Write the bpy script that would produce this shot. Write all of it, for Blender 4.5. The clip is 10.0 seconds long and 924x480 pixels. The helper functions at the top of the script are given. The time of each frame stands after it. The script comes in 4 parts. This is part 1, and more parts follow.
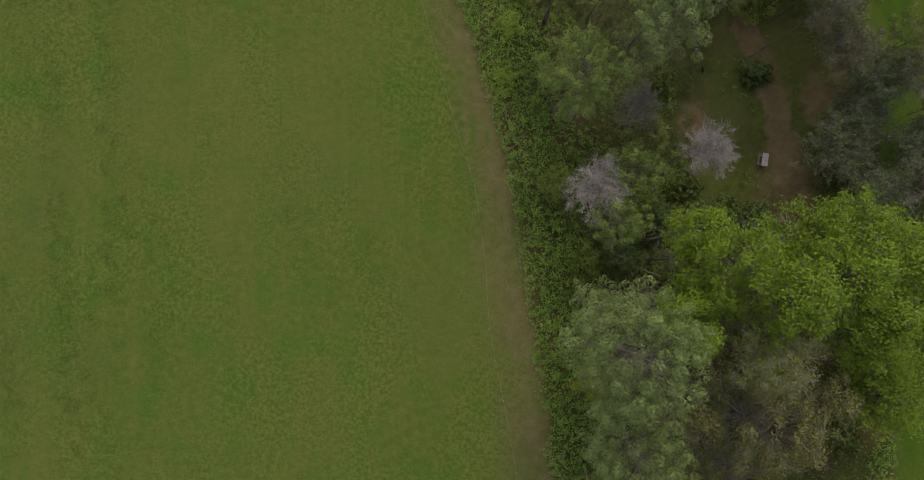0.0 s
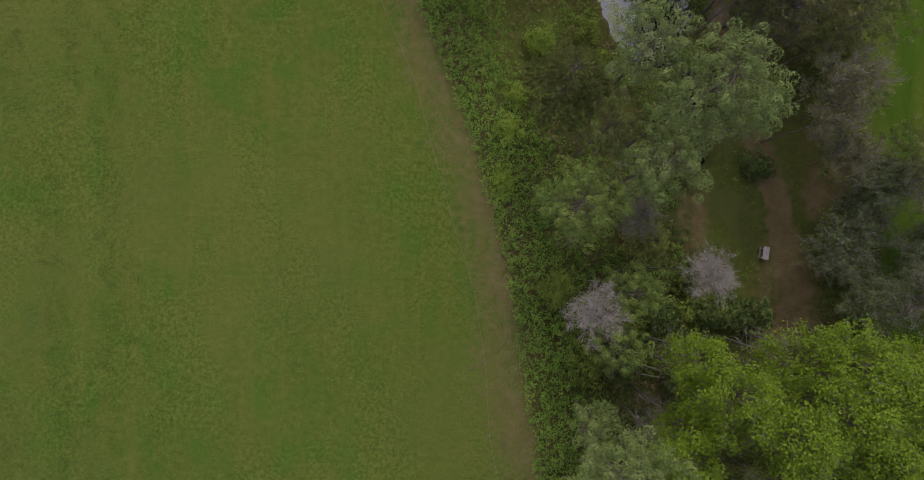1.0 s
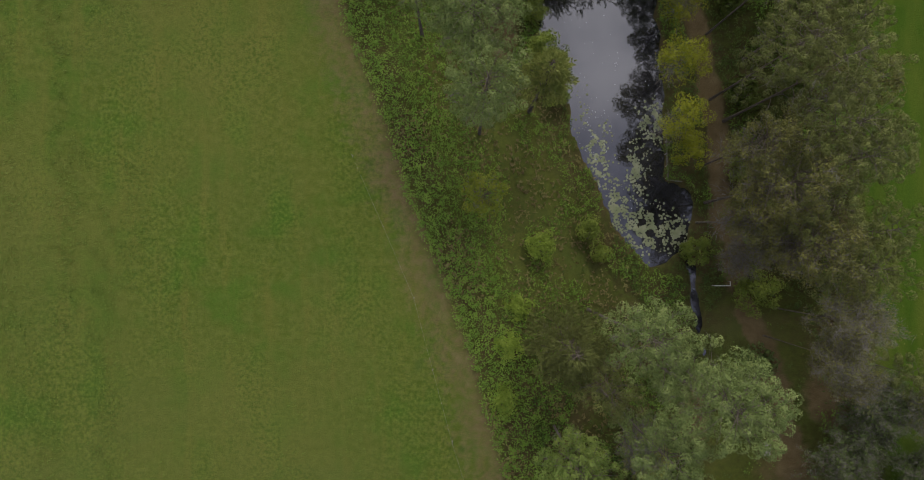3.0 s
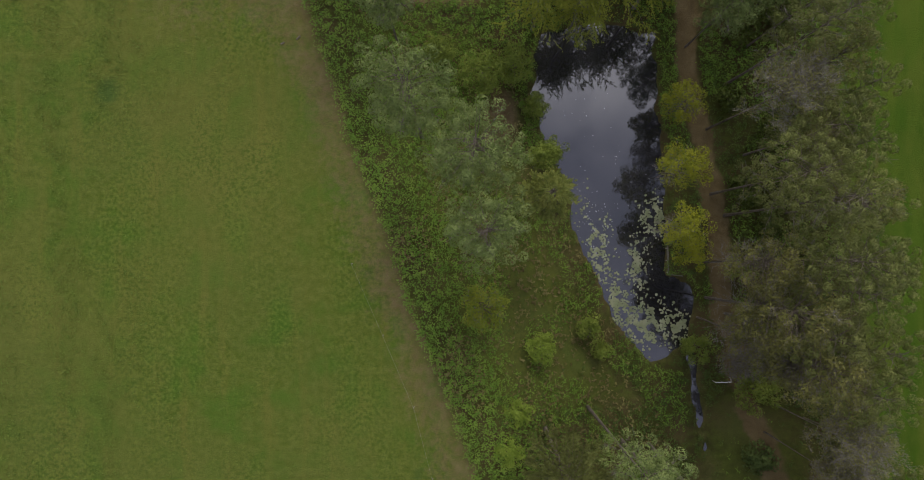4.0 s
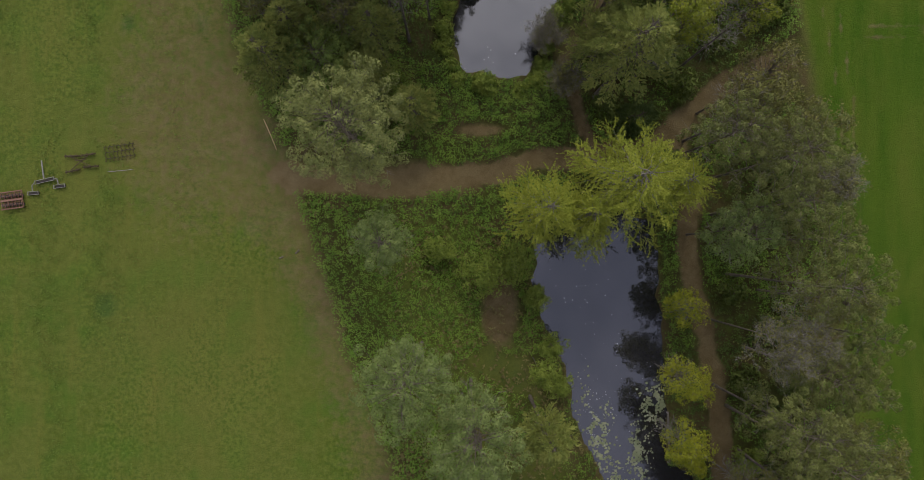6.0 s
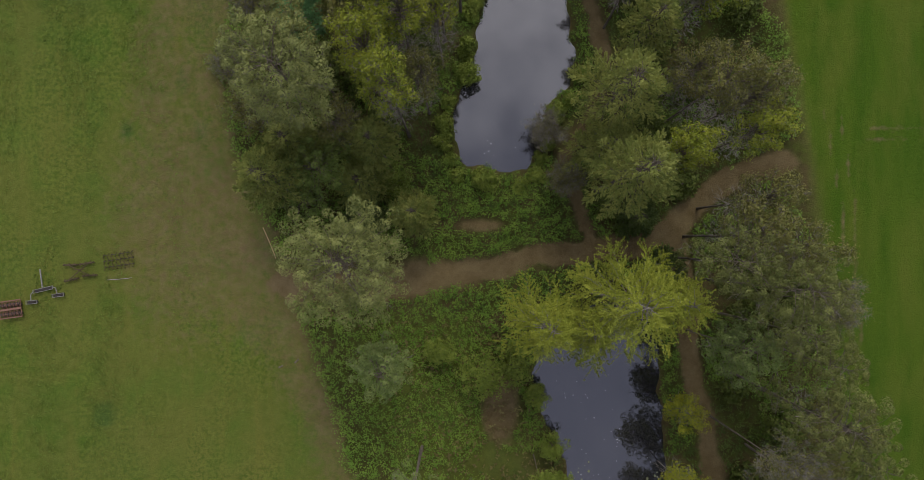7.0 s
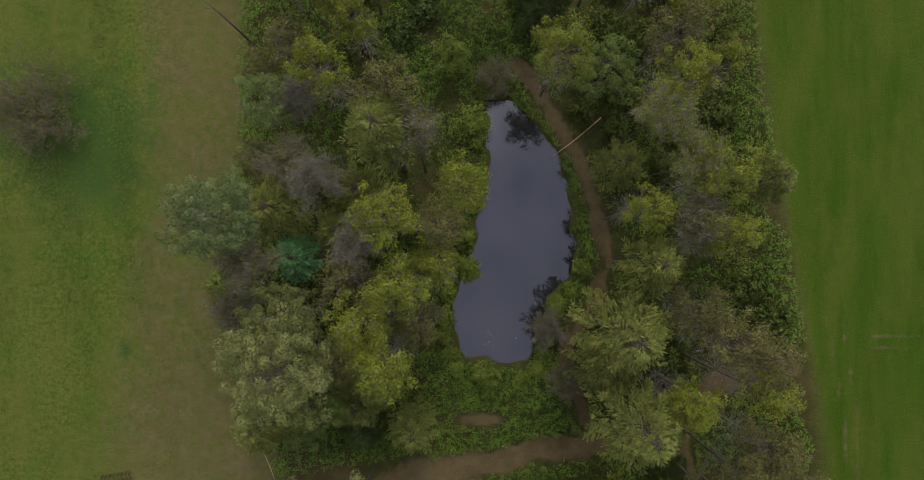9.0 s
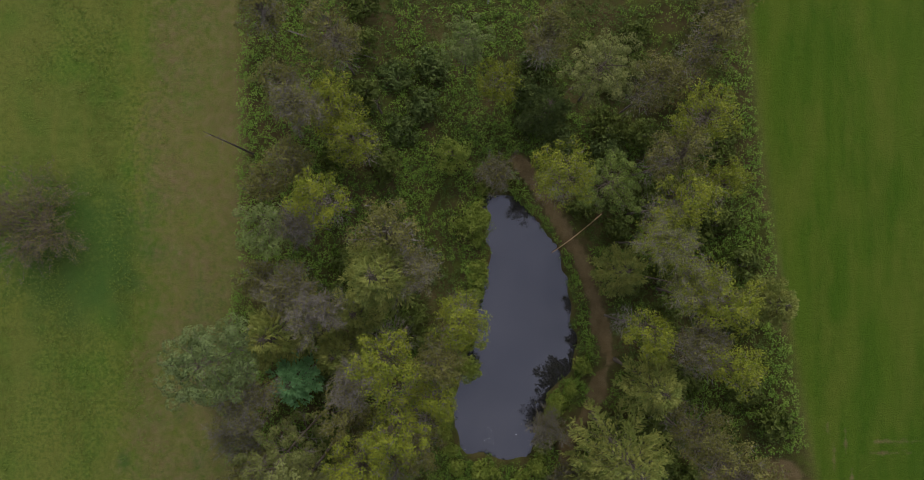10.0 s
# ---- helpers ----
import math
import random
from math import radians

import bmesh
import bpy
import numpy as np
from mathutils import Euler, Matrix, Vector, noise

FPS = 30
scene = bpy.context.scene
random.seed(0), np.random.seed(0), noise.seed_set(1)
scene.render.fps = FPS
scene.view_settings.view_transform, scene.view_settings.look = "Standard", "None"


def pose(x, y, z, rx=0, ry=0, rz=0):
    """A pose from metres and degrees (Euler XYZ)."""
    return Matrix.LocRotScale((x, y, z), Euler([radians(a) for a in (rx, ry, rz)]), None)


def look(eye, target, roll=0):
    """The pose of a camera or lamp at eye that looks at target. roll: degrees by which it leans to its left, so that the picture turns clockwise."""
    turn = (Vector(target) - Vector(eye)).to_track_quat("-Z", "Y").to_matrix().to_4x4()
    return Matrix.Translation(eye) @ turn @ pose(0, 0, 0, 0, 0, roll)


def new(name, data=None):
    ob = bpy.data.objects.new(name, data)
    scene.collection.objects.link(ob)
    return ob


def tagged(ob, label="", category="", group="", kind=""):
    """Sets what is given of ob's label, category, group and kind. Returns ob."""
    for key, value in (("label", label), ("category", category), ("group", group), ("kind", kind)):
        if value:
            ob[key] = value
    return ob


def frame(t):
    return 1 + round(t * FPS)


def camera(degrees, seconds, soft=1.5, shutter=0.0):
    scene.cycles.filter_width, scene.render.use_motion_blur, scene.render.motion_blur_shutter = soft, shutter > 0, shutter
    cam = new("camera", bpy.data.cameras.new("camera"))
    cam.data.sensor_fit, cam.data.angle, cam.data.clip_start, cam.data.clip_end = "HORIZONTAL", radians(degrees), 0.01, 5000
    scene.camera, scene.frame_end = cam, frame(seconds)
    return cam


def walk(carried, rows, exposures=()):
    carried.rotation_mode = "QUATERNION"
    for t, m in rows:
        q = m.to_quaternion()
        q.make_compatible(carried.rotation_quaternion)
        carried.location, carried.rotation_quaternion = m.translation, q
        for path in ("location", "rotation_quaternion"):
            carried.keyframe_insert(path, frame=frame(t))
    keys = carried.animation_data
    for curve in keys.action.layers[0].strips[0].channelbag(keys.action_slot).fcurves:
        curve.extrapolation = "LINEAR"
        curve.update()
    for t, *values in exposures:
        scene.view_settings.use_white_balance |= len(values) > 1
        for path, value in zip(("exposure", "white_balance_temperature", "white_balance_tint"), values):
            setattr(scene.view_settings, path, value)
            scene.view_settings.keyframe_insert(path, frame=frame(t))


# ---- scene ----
# The camera looks almost straight down, one degree ahead, from a drone that flies north in a level line at about 11.6 m/s.
EYE, TILT = 66.0, 1.1
cam = camera(73.7, 10.0, soft=0.65)
PATH = [
    (0.0, -1.01), (0.5, 4.38), (1.0, 10.25), (1.5, 16.06), (2.0, 21.92), (2.5, 27.79),
    (4.0, 45.26), (4.5, 50.85), (5.0, 56.64), (5.5, 62.46), (7.0, 79.91), (7.5, 85.71),
    (8.0, 91.61), (8.5, 97.46), (9.0, 103.36), (9.5, 109.23), (10.0, 115.10),
]
walk(cam, [(t, pose(0, y, EYE, TILT, 0, 0)) for t, y in PATH], exposures=[(0.0, -0.09), (7.5, -0.09), (10.0, -0.2)])

# ---- sky and sun: a bright, evenly clouded day ----
SUN_EL, SUN_AZ = 50.0, 10.0
world = bpy.data.worlds.new("sky")
scene.world = world
world.use_nodes = True
wt = world.node_tree
wt.nodes.clear()


def wnode(kind, **values):
    n = wt.nodes.new(kind)
    for key, value in values.items():
        n.inputs[key].default_value = value
    return n


sky = wt.nodes.new("ShaderNodeTexSky")
sky.sky_type, sky.sun_disc = "NISHITA", False
sky.sun_elevation, sky.sun_rotation = radians(SUN_EL), radians(SUN_AZ)
coord = wnode("ShaderNodeTexCoord")
clouds = wnode("ShaderNodeTexNoise", Scale=3.4, Detail=7.0, Roughness=0.6)
split = wnode("ShaderNodeSeparateXYZ")


def wmath(op, a, b):
    n = wt.nodes.new("ShaderNodeMath")
    n.operation = op
    for socket, value in zip(n.inputs, (a, b)):
        if isinstance(value, bpy.types.NodeSocket):
            wt.links.new(value, socket)
        else:
            socket.default_value = value
    return n.outputs[0]


def wspan(value, a, b, lo=0.0, hi=1.0):
    n = wnode("ShaderNodeMapRange", **{"From Min": a, "From Max": b, "To Min": lo, "To Max": hi})
    n.interpolation_type = "SMOOTHSTEP"
    wt.links.new(value, n.inputs["Value"])
    return n.outputs["Result"]


def wmix(fac, a, b):
    n = wt.nodes.new("ShaderNodeMix")
    n.data_type = "RGBA"
    for socket, value in ((n.inputs["Factor"], fac), (n.inputs["A"], a), (n.inputs["B"], b)):
        if isinstance(value, bpy.types.NodeSocket):
            wt.links.new(value, socket)
        else:
            socket.default_value = value
    return n.outputs["Result"]


# thin grey cloud overhead, whiter towards the sun in the north
wt.links.new(coord.outputs["Generated"], clouds.inputs["Vector"])
wt.links.new(coord.outputs["Generated"], split.inputs["Vector"])
bank = wmath("ADD", split.outputs["Y"], wmath("MULTIPLY", wmath("SUBTRACT", clouds.outputs["Fac"], 0.5), 0.45))
cloud = wmix(wspan(bank, 0.12, 0.44), (6.9, 7.2, 9.9, 1), (23.0, 22.6, 25.0, 1))
shade = wmix(wspan(clouds.outputs["Fac"], 0.36, 0.62, 0.62, 1.0), sky.outputs["Color"], cloud)
bg = wnode("ShaderNodeBackground", Strength=0.1)
out = wnode("ShaderNodeOutputWorld")
wt.links.new(shade, bg.inputs["Color"])
wt.links.new(bg.outputs["Background"], out.inputs["Surface"])

sun = bpy.data.lights.new("sun", "SUN")
sun.energy, sun.angle, sun.color = 1.3, radians(14), (1.0, 0.96, 0.88)
sun_ob = new("sun", sun)
sun_ob.matrix_basis = look((60, -60, 120), (60 - math.sin(radians(SUN_AZ)) * 60, -60 - math.cos(radians(SUN_AZ)) * 60, 120 - 60 * math.tan(radians(SUN_EL))))


# ---- materials ----
class Nodes:
    """A small helper round one material's node tree."""

    def __init__(self, name, rough=0.7, spec=0.3):
        self.mat = bpy.data.materials.new(name)
        self.mat.use_nodes = True
        self.tree = self.mat.node_tree
        self.bsdf = self.tree.nodes["Principled BSDF"]
        self.bsdf.inputs["Roughness"].default_value = rough
        self.bsdf.inputs["Specular IOR Level"].default_value = spec

    def add(self, kind, **values):
        n = self.tree.nodes.new(kind)
        for key, value in values.items():
            self.put(n.inputs[key], value)
        return n

    def put(self, socket, value):
        if isinstance(value, bpy.types.NodeSocket):
            self.tree.links.new(value, socket)
        else:
            socket.default_value = value

    def place(self):
        return self.add("ShaderNodeNewGeometry").outputs["Position"]

    def noise(self, scale, detail=4.0, rough=0.55, stretch=None, offset=None):
        where = self.place()
        if stretch or offset:
            m = self.add("ShaderNodeMapping", Vector=where)
            m.inputs["Scale"].default_value = stretch or (1, 1, 1)
            m.inputs["Location"].default_value = offset or (0, 0, 0)
            where = m.outputs["Vector"]
        return self.add("ShaderNodeTexNoise", Vector=where, Scale=scale, Detail=detail, Roughness=rough).outputs["Fac"]

    def span(self, value, a, b, lo=0.0, hi=1.0):
        n = self.add("ShaderNodeMapRange")
        for key, v in (("Value", value), ("From Min", a), ("From Max", b), ("To Min", lo), ("To Max", hi)):
            self.put(n.inputs[key], v)
        return n.outputs["Result"]

    def math(self, op, a, b):
        n = self.tree.nodes.new("ShaderNodeMath")
        n.operation = op
        self.put(n.inputs[0], a)
        self.put(n.inputs[1], b)
        return n.outputs[0]

    def blend(self, fac, a, b, how="MIX"):
        n = self.tree.nodes.new("ShaderNodeMix")
        n.data_type, n.blend_type = "RGBA", how
        for socket, value in ((n.inputs["Factor"], fac), (n.inputs["A"], a), (n.inputs["B"], b)):
            if isinstance(value, tuple) and len(value) == 3:
                value = (*value, 1)
            self.put(socket, value)
        return n.outputs["Result"]

    def bump(self, height, strength=0.5, distance=0.1):
        n = self.add("ShaderNodeBump", Strength=strength, Distance=distance, Height=height)
        self.tree.links.new(n.outputs["Normal"], self.bsdf.inputs["Normal"])

    def colour(self, value):
        if isinstance(value, tuple) and len(value) == 3:
            value = (*value, 1)
        self.put(self.bsdf.inputs["Base Color"], value)
        return self.mat


def leaf_material(name, dark, mid, light, rough=0.6):
    """Foliage: every leaf differs a little, and every tree and bough as a whole too."""
    n = Nodes(name, rough, 0.12)
    leaf = n.add("ShaderNodeNewGeometry").outputs["Random Per Island"]
    tree = n.add("ShaderNodeObjectInfo").outputs["Random"]
    bough = n.noise(0.8, 3.0)
    c = n.blend(n.span(leaf, 0.0, 1.0, 0.55, 1.0), dark, mid)
    c = n.blend(n.span(bough, 0.42, 0.66), c, light)
    c = n.blend(n.span(tree, 0, 1, 0.0, 0.35), c, tuple(0.75 * v for v in mid))
    n.colour(c)
    glow = n.add("ShaderNodeBsdfTranslucent", Color=c)
    both = n.add("ShaderNodeMixShader", Fac=0.18)
    n.tree.links.new(n.bsdf.outputs["BSDF"], both.inputs[1])
    n.tree.links.new(glow.outputs["BSDF"], both.inputs[2])
    n.tree.links.new(both.outputs["Shader"], n.tree.nodes["Material Output"].inputs["Surface"])
    return n.mat


def bark_material(name, a, b, scale=2.5):
    n = Nodes(name, 0.85, 0.15)
    grain = n.noise(scale, 6.0, 0.65, (3, 3, 0.6))
    n.bump(grain, 0.6, 0.05)
    return n.colour(n.blend(n.span(grain, 0.35, 0.68), a, b))


def plain_material(name, a, b, scale=6.0, rough=0.6, spec=0.3, metal=0.0, bump=0.3):
    n = Nodes(name, rough, spec)
    grain = n.noise(scale, 5.0, 0.6)
    n.bsdf.inputs["Metallic"].default_value = metal
    n.bump(grain, bump, 0.02)
    return n.colour(n.blend(n.span(grain, 0.36, 0.64), a, b))


PINE = leaf_material("pine_needles", (0.047, 0.069, 0.018), (0.140, 0.181, 0.050), (0.202, 0.240, 0.072))
BLUE_PINE = leaf_material("blue_pine_needles", (0.040, 0.062, 0.020), (0.117, 0.157, 0.050), (0.168, 0.210, 0.072))
DULL_PINE = leaf_material("dull_pine_needles", (0.052, 0.059, 0.016), (0.125, 0.138, 0.036), (0.171, 0.181, 0.049))
OLIVE_PINE = leaf_material("olive_pine_needles", (0.066, 0.074, 0.022), (0.180, 0.198, 0.058), (0.252, 0.264, 0.080))
SPRUCE = leaf_material("spruce_needles", (0.064, 0.090, 0.021), (0.211, 0.244, 0.054), (0.323, 0.328, 0.082))
FIR = leaf_material("fir_needles", (0.054, 0.119, 0.043), (0.168, 0.338, 0.126), (0.216, 0.400, 0.162))
LARCH = leaf_material("larch_needles", (0.093, 0.108, 0.011), (0.206, 0.234, 0.025), (0.257, 0.277, 0.034))
GOLD = leaf_material("golden_leaves", (0.095, 0.110, 0.010), (0.225, 0.245, 0.018), (0.300, 0.305, 0.026))
LIME = leaf_material("fresh_leaves", (0.073, 0.114, 0.006), (0.129, 0.192, 0.010), (0.153, 0.213, 0.015))
FRESH = leaf_material("young_bush_leaves", (0.105, 0.150, 0.016), (0.180, 0.245, 0.030), (0.215, 0.275, 0.040))
YELLOW = leaf_material("yellow_green_leaves", (0.068, 0.086, 0.008), (0.180, 0.210, 0.020), (0.245, 0.262, 0.028))
OLIVE = leaf_material("olive_leaves", (0.059, 0.060, 0.015), (0.140, 0.139, 0.034), (0.186, 0.172, 0.046))
BUSH = leaf_material("bush_leaves", (0.065, 0.088, 0.014), (0.155, 0.200, 0.030), (0.205, 0.245, 0.040))
DARK_SPRUCE = leaf_material("dark_spruce_needles", (0.030, 0.046, 0.012), (0.085, 0.120, 0.030), (0.125, 0.160, 0.040))
GREEN_PINE = leaf_material("green_pine_needles", (0.044, 0.069, 0.014), (0.132, 0.181, 0.037), (0.200, 0.239, 0.051))
NETTLE = leaf_material("nettle_leaves", (0.035, 0.068, 0.009), (0.131, 0.221, 0.028), (0.183, 0.266, 0.038))
BRACKEN = leaf_material("dead_bracken", (0.055, 0.050, 0.018), (0.150, 0.120, 0.045), (0.185, 0.165, 0.055))
TUSSOCK = leaf_material("grass_blades", (0.050, 0.085, 0.012), (0.105, 0.150, 0.022), (0.130, 0.165, 0.026))
# dark ivy, toned down further to carry the shade under the trees
SHADE_TONED_IVY = leaf_material("shade_toned_ivy", (0.022, 0.038, 0.008), (0.070, 0.105, 0.020), (0.100, 0.135, 0.026))
# understorey green lowered so the shade between crowns sits in the leaf colour
SHADE_TONED_BUSH = leaf_material("shade_toned_leaves", (0.030, 0.044, 0.010), (0.085, 0.112, 0.020), (0.115, 0.140, 0.026))
BARK = bark_material("bark", (0.066, 0.054, 0.040), (0.17, 0.14, 0.105))
PALE_BARK = bark_material("pale_bark", (0.15, 0.128, 0.105), (0.32, 0.276, 0.235))
GREY_BARK = bark_material("grey_bark", (0.095, 0.086, 0.066), (0.205, 0.182, 0.148))
RED_BARK = bark_material("brownish_twigs", (0.055, 0.043, 0.030), (0.17, 0.135, 0.10))
WOOD = plain_material("weathered_wood", (0.20, 0.17, 0.16), (0.36, 0.32, 0.31), 9.0, 0.75)
RUST = plain_material("rusty_iron", (0.038, 0.029, 0.015), (0.095, 0.070, 0.037), 14.0, 0.9, 0.15, 0.0)
PINKRUST = plain_material("red_lead_paint", (0.115, 0.056, 0.034), (0.21, 0.112, 0.070), 12.0, 0.7)
STEEL = plain_material("dull_grey_steel", (0.12, 0.112, 0.088), (0.24, 0.224, 0.178), 10.0, 0.6, 0.4, 0.2)
DARKIRON = plain_material("dark_iron", (0.02, 0.017, 0.015), (0.07, 0.055, 0.045), 16.0, 0.7, 0.4, 0.4)
PEELED = plain_material("peeled_wood", (0.34, 0.22, 0.11), (0.50, 0.34, 0.18), 6.0, 0.7)
PALE = plain_material("pale_painted_pole", (0.42, 0.40, 0.36), (0.62, 0.60, 0.55), 8.0, 0.6)
PAD = leaf_material("floating_pads", (0.12, 0.14, 0.06), (0.20, 0.22, 0.11), (0.27, 0.28, 0.16), 0.5)
PETAL = plain_material("floating_petals", (0.24, 0.25, 0.24), (0.34, 0.35, 0.34), 5.0, 0.6)


def water_material():
    n = Nodes("still_water", 0.03, 0.5)
    n.bsdf.inputs["IOR"].default_value = 1.85
    ripple = n.noise(1.6, 3.0)
    n.bump(ripple, 0.05, 0.02)
    murk = n.noise(0.16, 3.0)
    return n.colour(n.blend(n.span(murk, 0.4, 0.65), (0.012, 0.012, 0.012), (0.022, 0.021, 0.020)))


def ground_material():
    n = Nodes("ground_cover", 0.92, 0.05)
    kind = n.add("ShaderNodeAttribute")
    kind.attribute_name = "cover"
    parts = n.add("ShaderNodeSeparateColor", Color=kind.outputs["Color"])
    soil, east, wood = parts.outputs[0], parts.outputs[1], parts.outputs[2]
    fine, mid, patch, broad = n.noise(9.0, 5.0, 0.7), n.noise(1.3, 4.0), n.noise(0.22, 4.0), n.noise(0.045, 3.0)
    streak = n.noise(0.5, 4.0, 0.6, (1.0, 0.12, 1.0))
    # the western pasture: grazed grass with straw-coloured and lusher patches
    grass = n.blend(n.span(mid, 0.35, 0.68), (0.083, 0.109, 0.015), (0.119, 0.140, 0.026))
    grass = n.blend(n.span(patch, 0.48, 0.66, 0.0, 0.85), grass, (0.066, 0.125, 0.014))
    grass = n.blend(n.span(streak, 0.52, 0.70, 0.0, 0.55), grass, (0.140, 0.134, 0.026))
    grass = n.blend(n.span(broad, 0.42, 0.62, 0.0, 0.55), grass, (0.136, 0.136, 0.029))
    grass = n.blend(n.math("MULTIPLY", kind.outputs["Alpha"], 0.75), grass, (0.040, 0.088, 0.018))
    # the eastern meadow: even, richer green
    lush = n.blend(n.span(streak, 0.36, 0.66), (0.042, 0.085, 0.006), (0.064, 0.104, 0.009))
    lush = n.blend(n.span(n.noise(0.35, 4.0, 0.6, (1.0, 0.3, 1.0)), 0.45, 0.68, 0.0, 0.8), lush, (0.088, 0.112, 0.014))
    ground = n.blend(east, grass, lush)
    tuft, grown = n.noise(2.7, 3.0, 0.6), n.noise(0.085, 3.0, 0.6, (1.4, 0.7, 1.0), (31, 7, 0))
    thick = n.math("MULTIPLY", n.span(tuft, 0.50, 0.62), n.span(grown, 0.44, 0.58, 0.12, 0.62))
    thin = n.math("MULTIPLY", n.span(tuft, 0.48, 0.38), n.span(grown, 0.44, 0.58, 0.10, 0.55))
    sward = n.math("SUBTRACT", 1.0, n.math("MULTIPLY", east, 0.8))
    ground = n.blend(n.math("MULTIPLY", thick, sward), ground, (0.050, 0.090, 0.011))
    ground = n.blend(n.math("MULTIPLY", thin, sward), ground, (0.126, 0.160, 0.024))
    # the wood's floor: moss, leaf litter and thin grass, darkened for shade beneath trees
    floor = n.blend(n.span(mid, 0.36, 0.64), (0.060, 0.055, 0.018), (0.072, 0.086, 0.017))
    floor = n.blend(n.span(patch, 0.44, 0.6, 0.0, 0.7), floor, (0.100, 0.072, 0.032))
    ground = n.blend(wood, ground, floor)
    bare = n.blend(n.span(n.noise(0.7, 5.0, 0.6), 0.35, 0.66), (0.122, 0.088, 0.038), (0.166, 0.126, 0.060))
    ragged = n.math("ADD", soil, n.math("MULTIPLY", n.math("SUBTRACT", mid, 0.5), 0.7))
    ground = n.blend(n.span(ragged, 0.3, 0.72), ground, bare)
    ground = n.blend(n.span(fine, 0.32, 0.68, 0.0, 0.6), ground, tuple([0.5] * 3), "MULTIPLY")
    n.bump(n.math("ADD", fine, mid), 0.9, 0.14)
    return n.colour(ground)


WATER = water_material()
GROUND = ground_material()

# ---- lie of the land ----
WATER_Z = -9.8
WEST = np.array([(-600, 30), (-120, 15), (-60, 12), (-25, 9.2), (-18, 8.6), (-1, 6.0), (10, 4.2), (22, 0.9), (27, -0.9), (38, -5.3), (47.5, -8.5),
                 (59, -12.9), (73, -17.4), (82, -20.5), (92, -25), (100, -26), (114, -23.8), (160, -23.8), (600, -28)])
EAST = np.array([(-600, 70), (-120, 52), (0, 48), (30, 46), (60, 43), (75, 41), (84, 40.5), (97, 38.5), (115, 35.6), (131, 33.6), (143, 32.6), (180, 30), (600, 20)])
POND_1 = np.array([(9.5, 72), (8.5, 65), (10.2, 59), (12.4, 54.8), (13.8, 48.3), (15.7, 43.2), (17.8, 38.9), (20, 34.5), (22.9, 32), (25.1, 32.3), (27.3, 33.8),
                   (28.2, 38), (28, 41), (25.2, 42.5), (25.1, 52.6), (24.4, 59.9), (24, 67), (23.6, 72), (17, 74)])
POND_2 = np.array([(5.5, 122.2), (2.4, 122.0), (2.6, 118.6), (3.2, 115.3), (2.5, 110.2), (1.7, 105.1), (-0.2, 100.1), (-1.2, 96.4), (-1.4, 93.5), (0.4, 90.8), (3.3, 90.0),
                   (6.2, 89.7), (8.5, 90.0), (9.5, 93.5), (10.6, 97.9), (13.1, 100.1), (14.2, 103.7), (13.5, 105.5), (13.3, 109.5), (12.4, 113.1), (11.7, 116),
                   (10.6, 117.6), (7.6, 120.9), (6.6, 121.8)])
DITCH = np.array([(27.5, 34), (28.3, 31), (28.8, 26), (30, 20), (30, 13)])
PATHS = [
    (1.2, np.array([(-19.5, 76.6), (-13, 76), (-7.5, 76), (-1.7, 77.4), (3, 78), (8.3, 79.2), (16, 80), (22.7, 80.7), (26, 83), (30, 87), (34, 89.3), (36.5, 90.2)])),
    (1.1, np.array([(26, 83), (27.5, 75), (27.7, 65), (29.1, 60), (30.9, 49.8), (31.6, 39.7), (32.7, 35.4), (34, 28), (37, 20), (38.5, 12), (39.5, 4), (39.5, -6)])),
    (0.7, np.array([(16, 80), (13.5, 87), (12.5, 92), (16, 97), (17.8, 102), (16.2, 109.4), (14.4, 114.5), (10.5, 121), (7, 126)])),
]


def along(line, px, py):
    """Distance of points to a polyline."""
    best = np.full(px.shape, 1e9)
    for (ax, ay), (bx, by) in zip(line[:-1], line[1:]):
        dx, dy = bx - ax, by - ay
        s = np.clip(((px - ax) * dx + (py - ay) * dy) / (dx * dx + dy * dy), 0, 1)
        best = np.minimum(best, np.hypot(px - ax - s * dx, py - ay - s * dy))
    return best


def within(poly, px, py):
    """Signed distance to a polygon: negative inside."""
    ins = np.zeros(px.shape, bool)
    for (ax, ay), (bx, by) in zip(poly, np.roll(poly, -1, 0)):
        if ay != by:
            ins ^= ((ay > py) != (by > py)) & (px < (bx - ax) * (py - ay) / (by - ay) + ax)
    d = along(np.vstack([poly, poly[:1]]), px, py)
    return np.where(ins, -d, d)


def smooth(a, b, v):
    s = np.clip((v - a) / (b - a), 0, 1)
    return s * s * (3 - 2 * s)


def wave(px, py, size, seed=0.0):
    """A cheap smooth noise, from -1 to 1."""
    a, b = px / size + seed, py / size - 0.7 * seed
    return (np.sin(a * 1.7 + 1.3 * np.sin(b * 1.1 + seed)) + np.sin(b * 1.9 + 1.2 * np.sin(a * 1.4 - seed)) + np.sin((a + b) * 1.3 + 0.9 * np.sin(a - b))) / 3


def west_of(py):
    return np.interp(py, WEST[:, 0], WEST[:, 1])


def east_of(py):
    return np.interp(py, EAST[:, 0], EAST[:, 1])


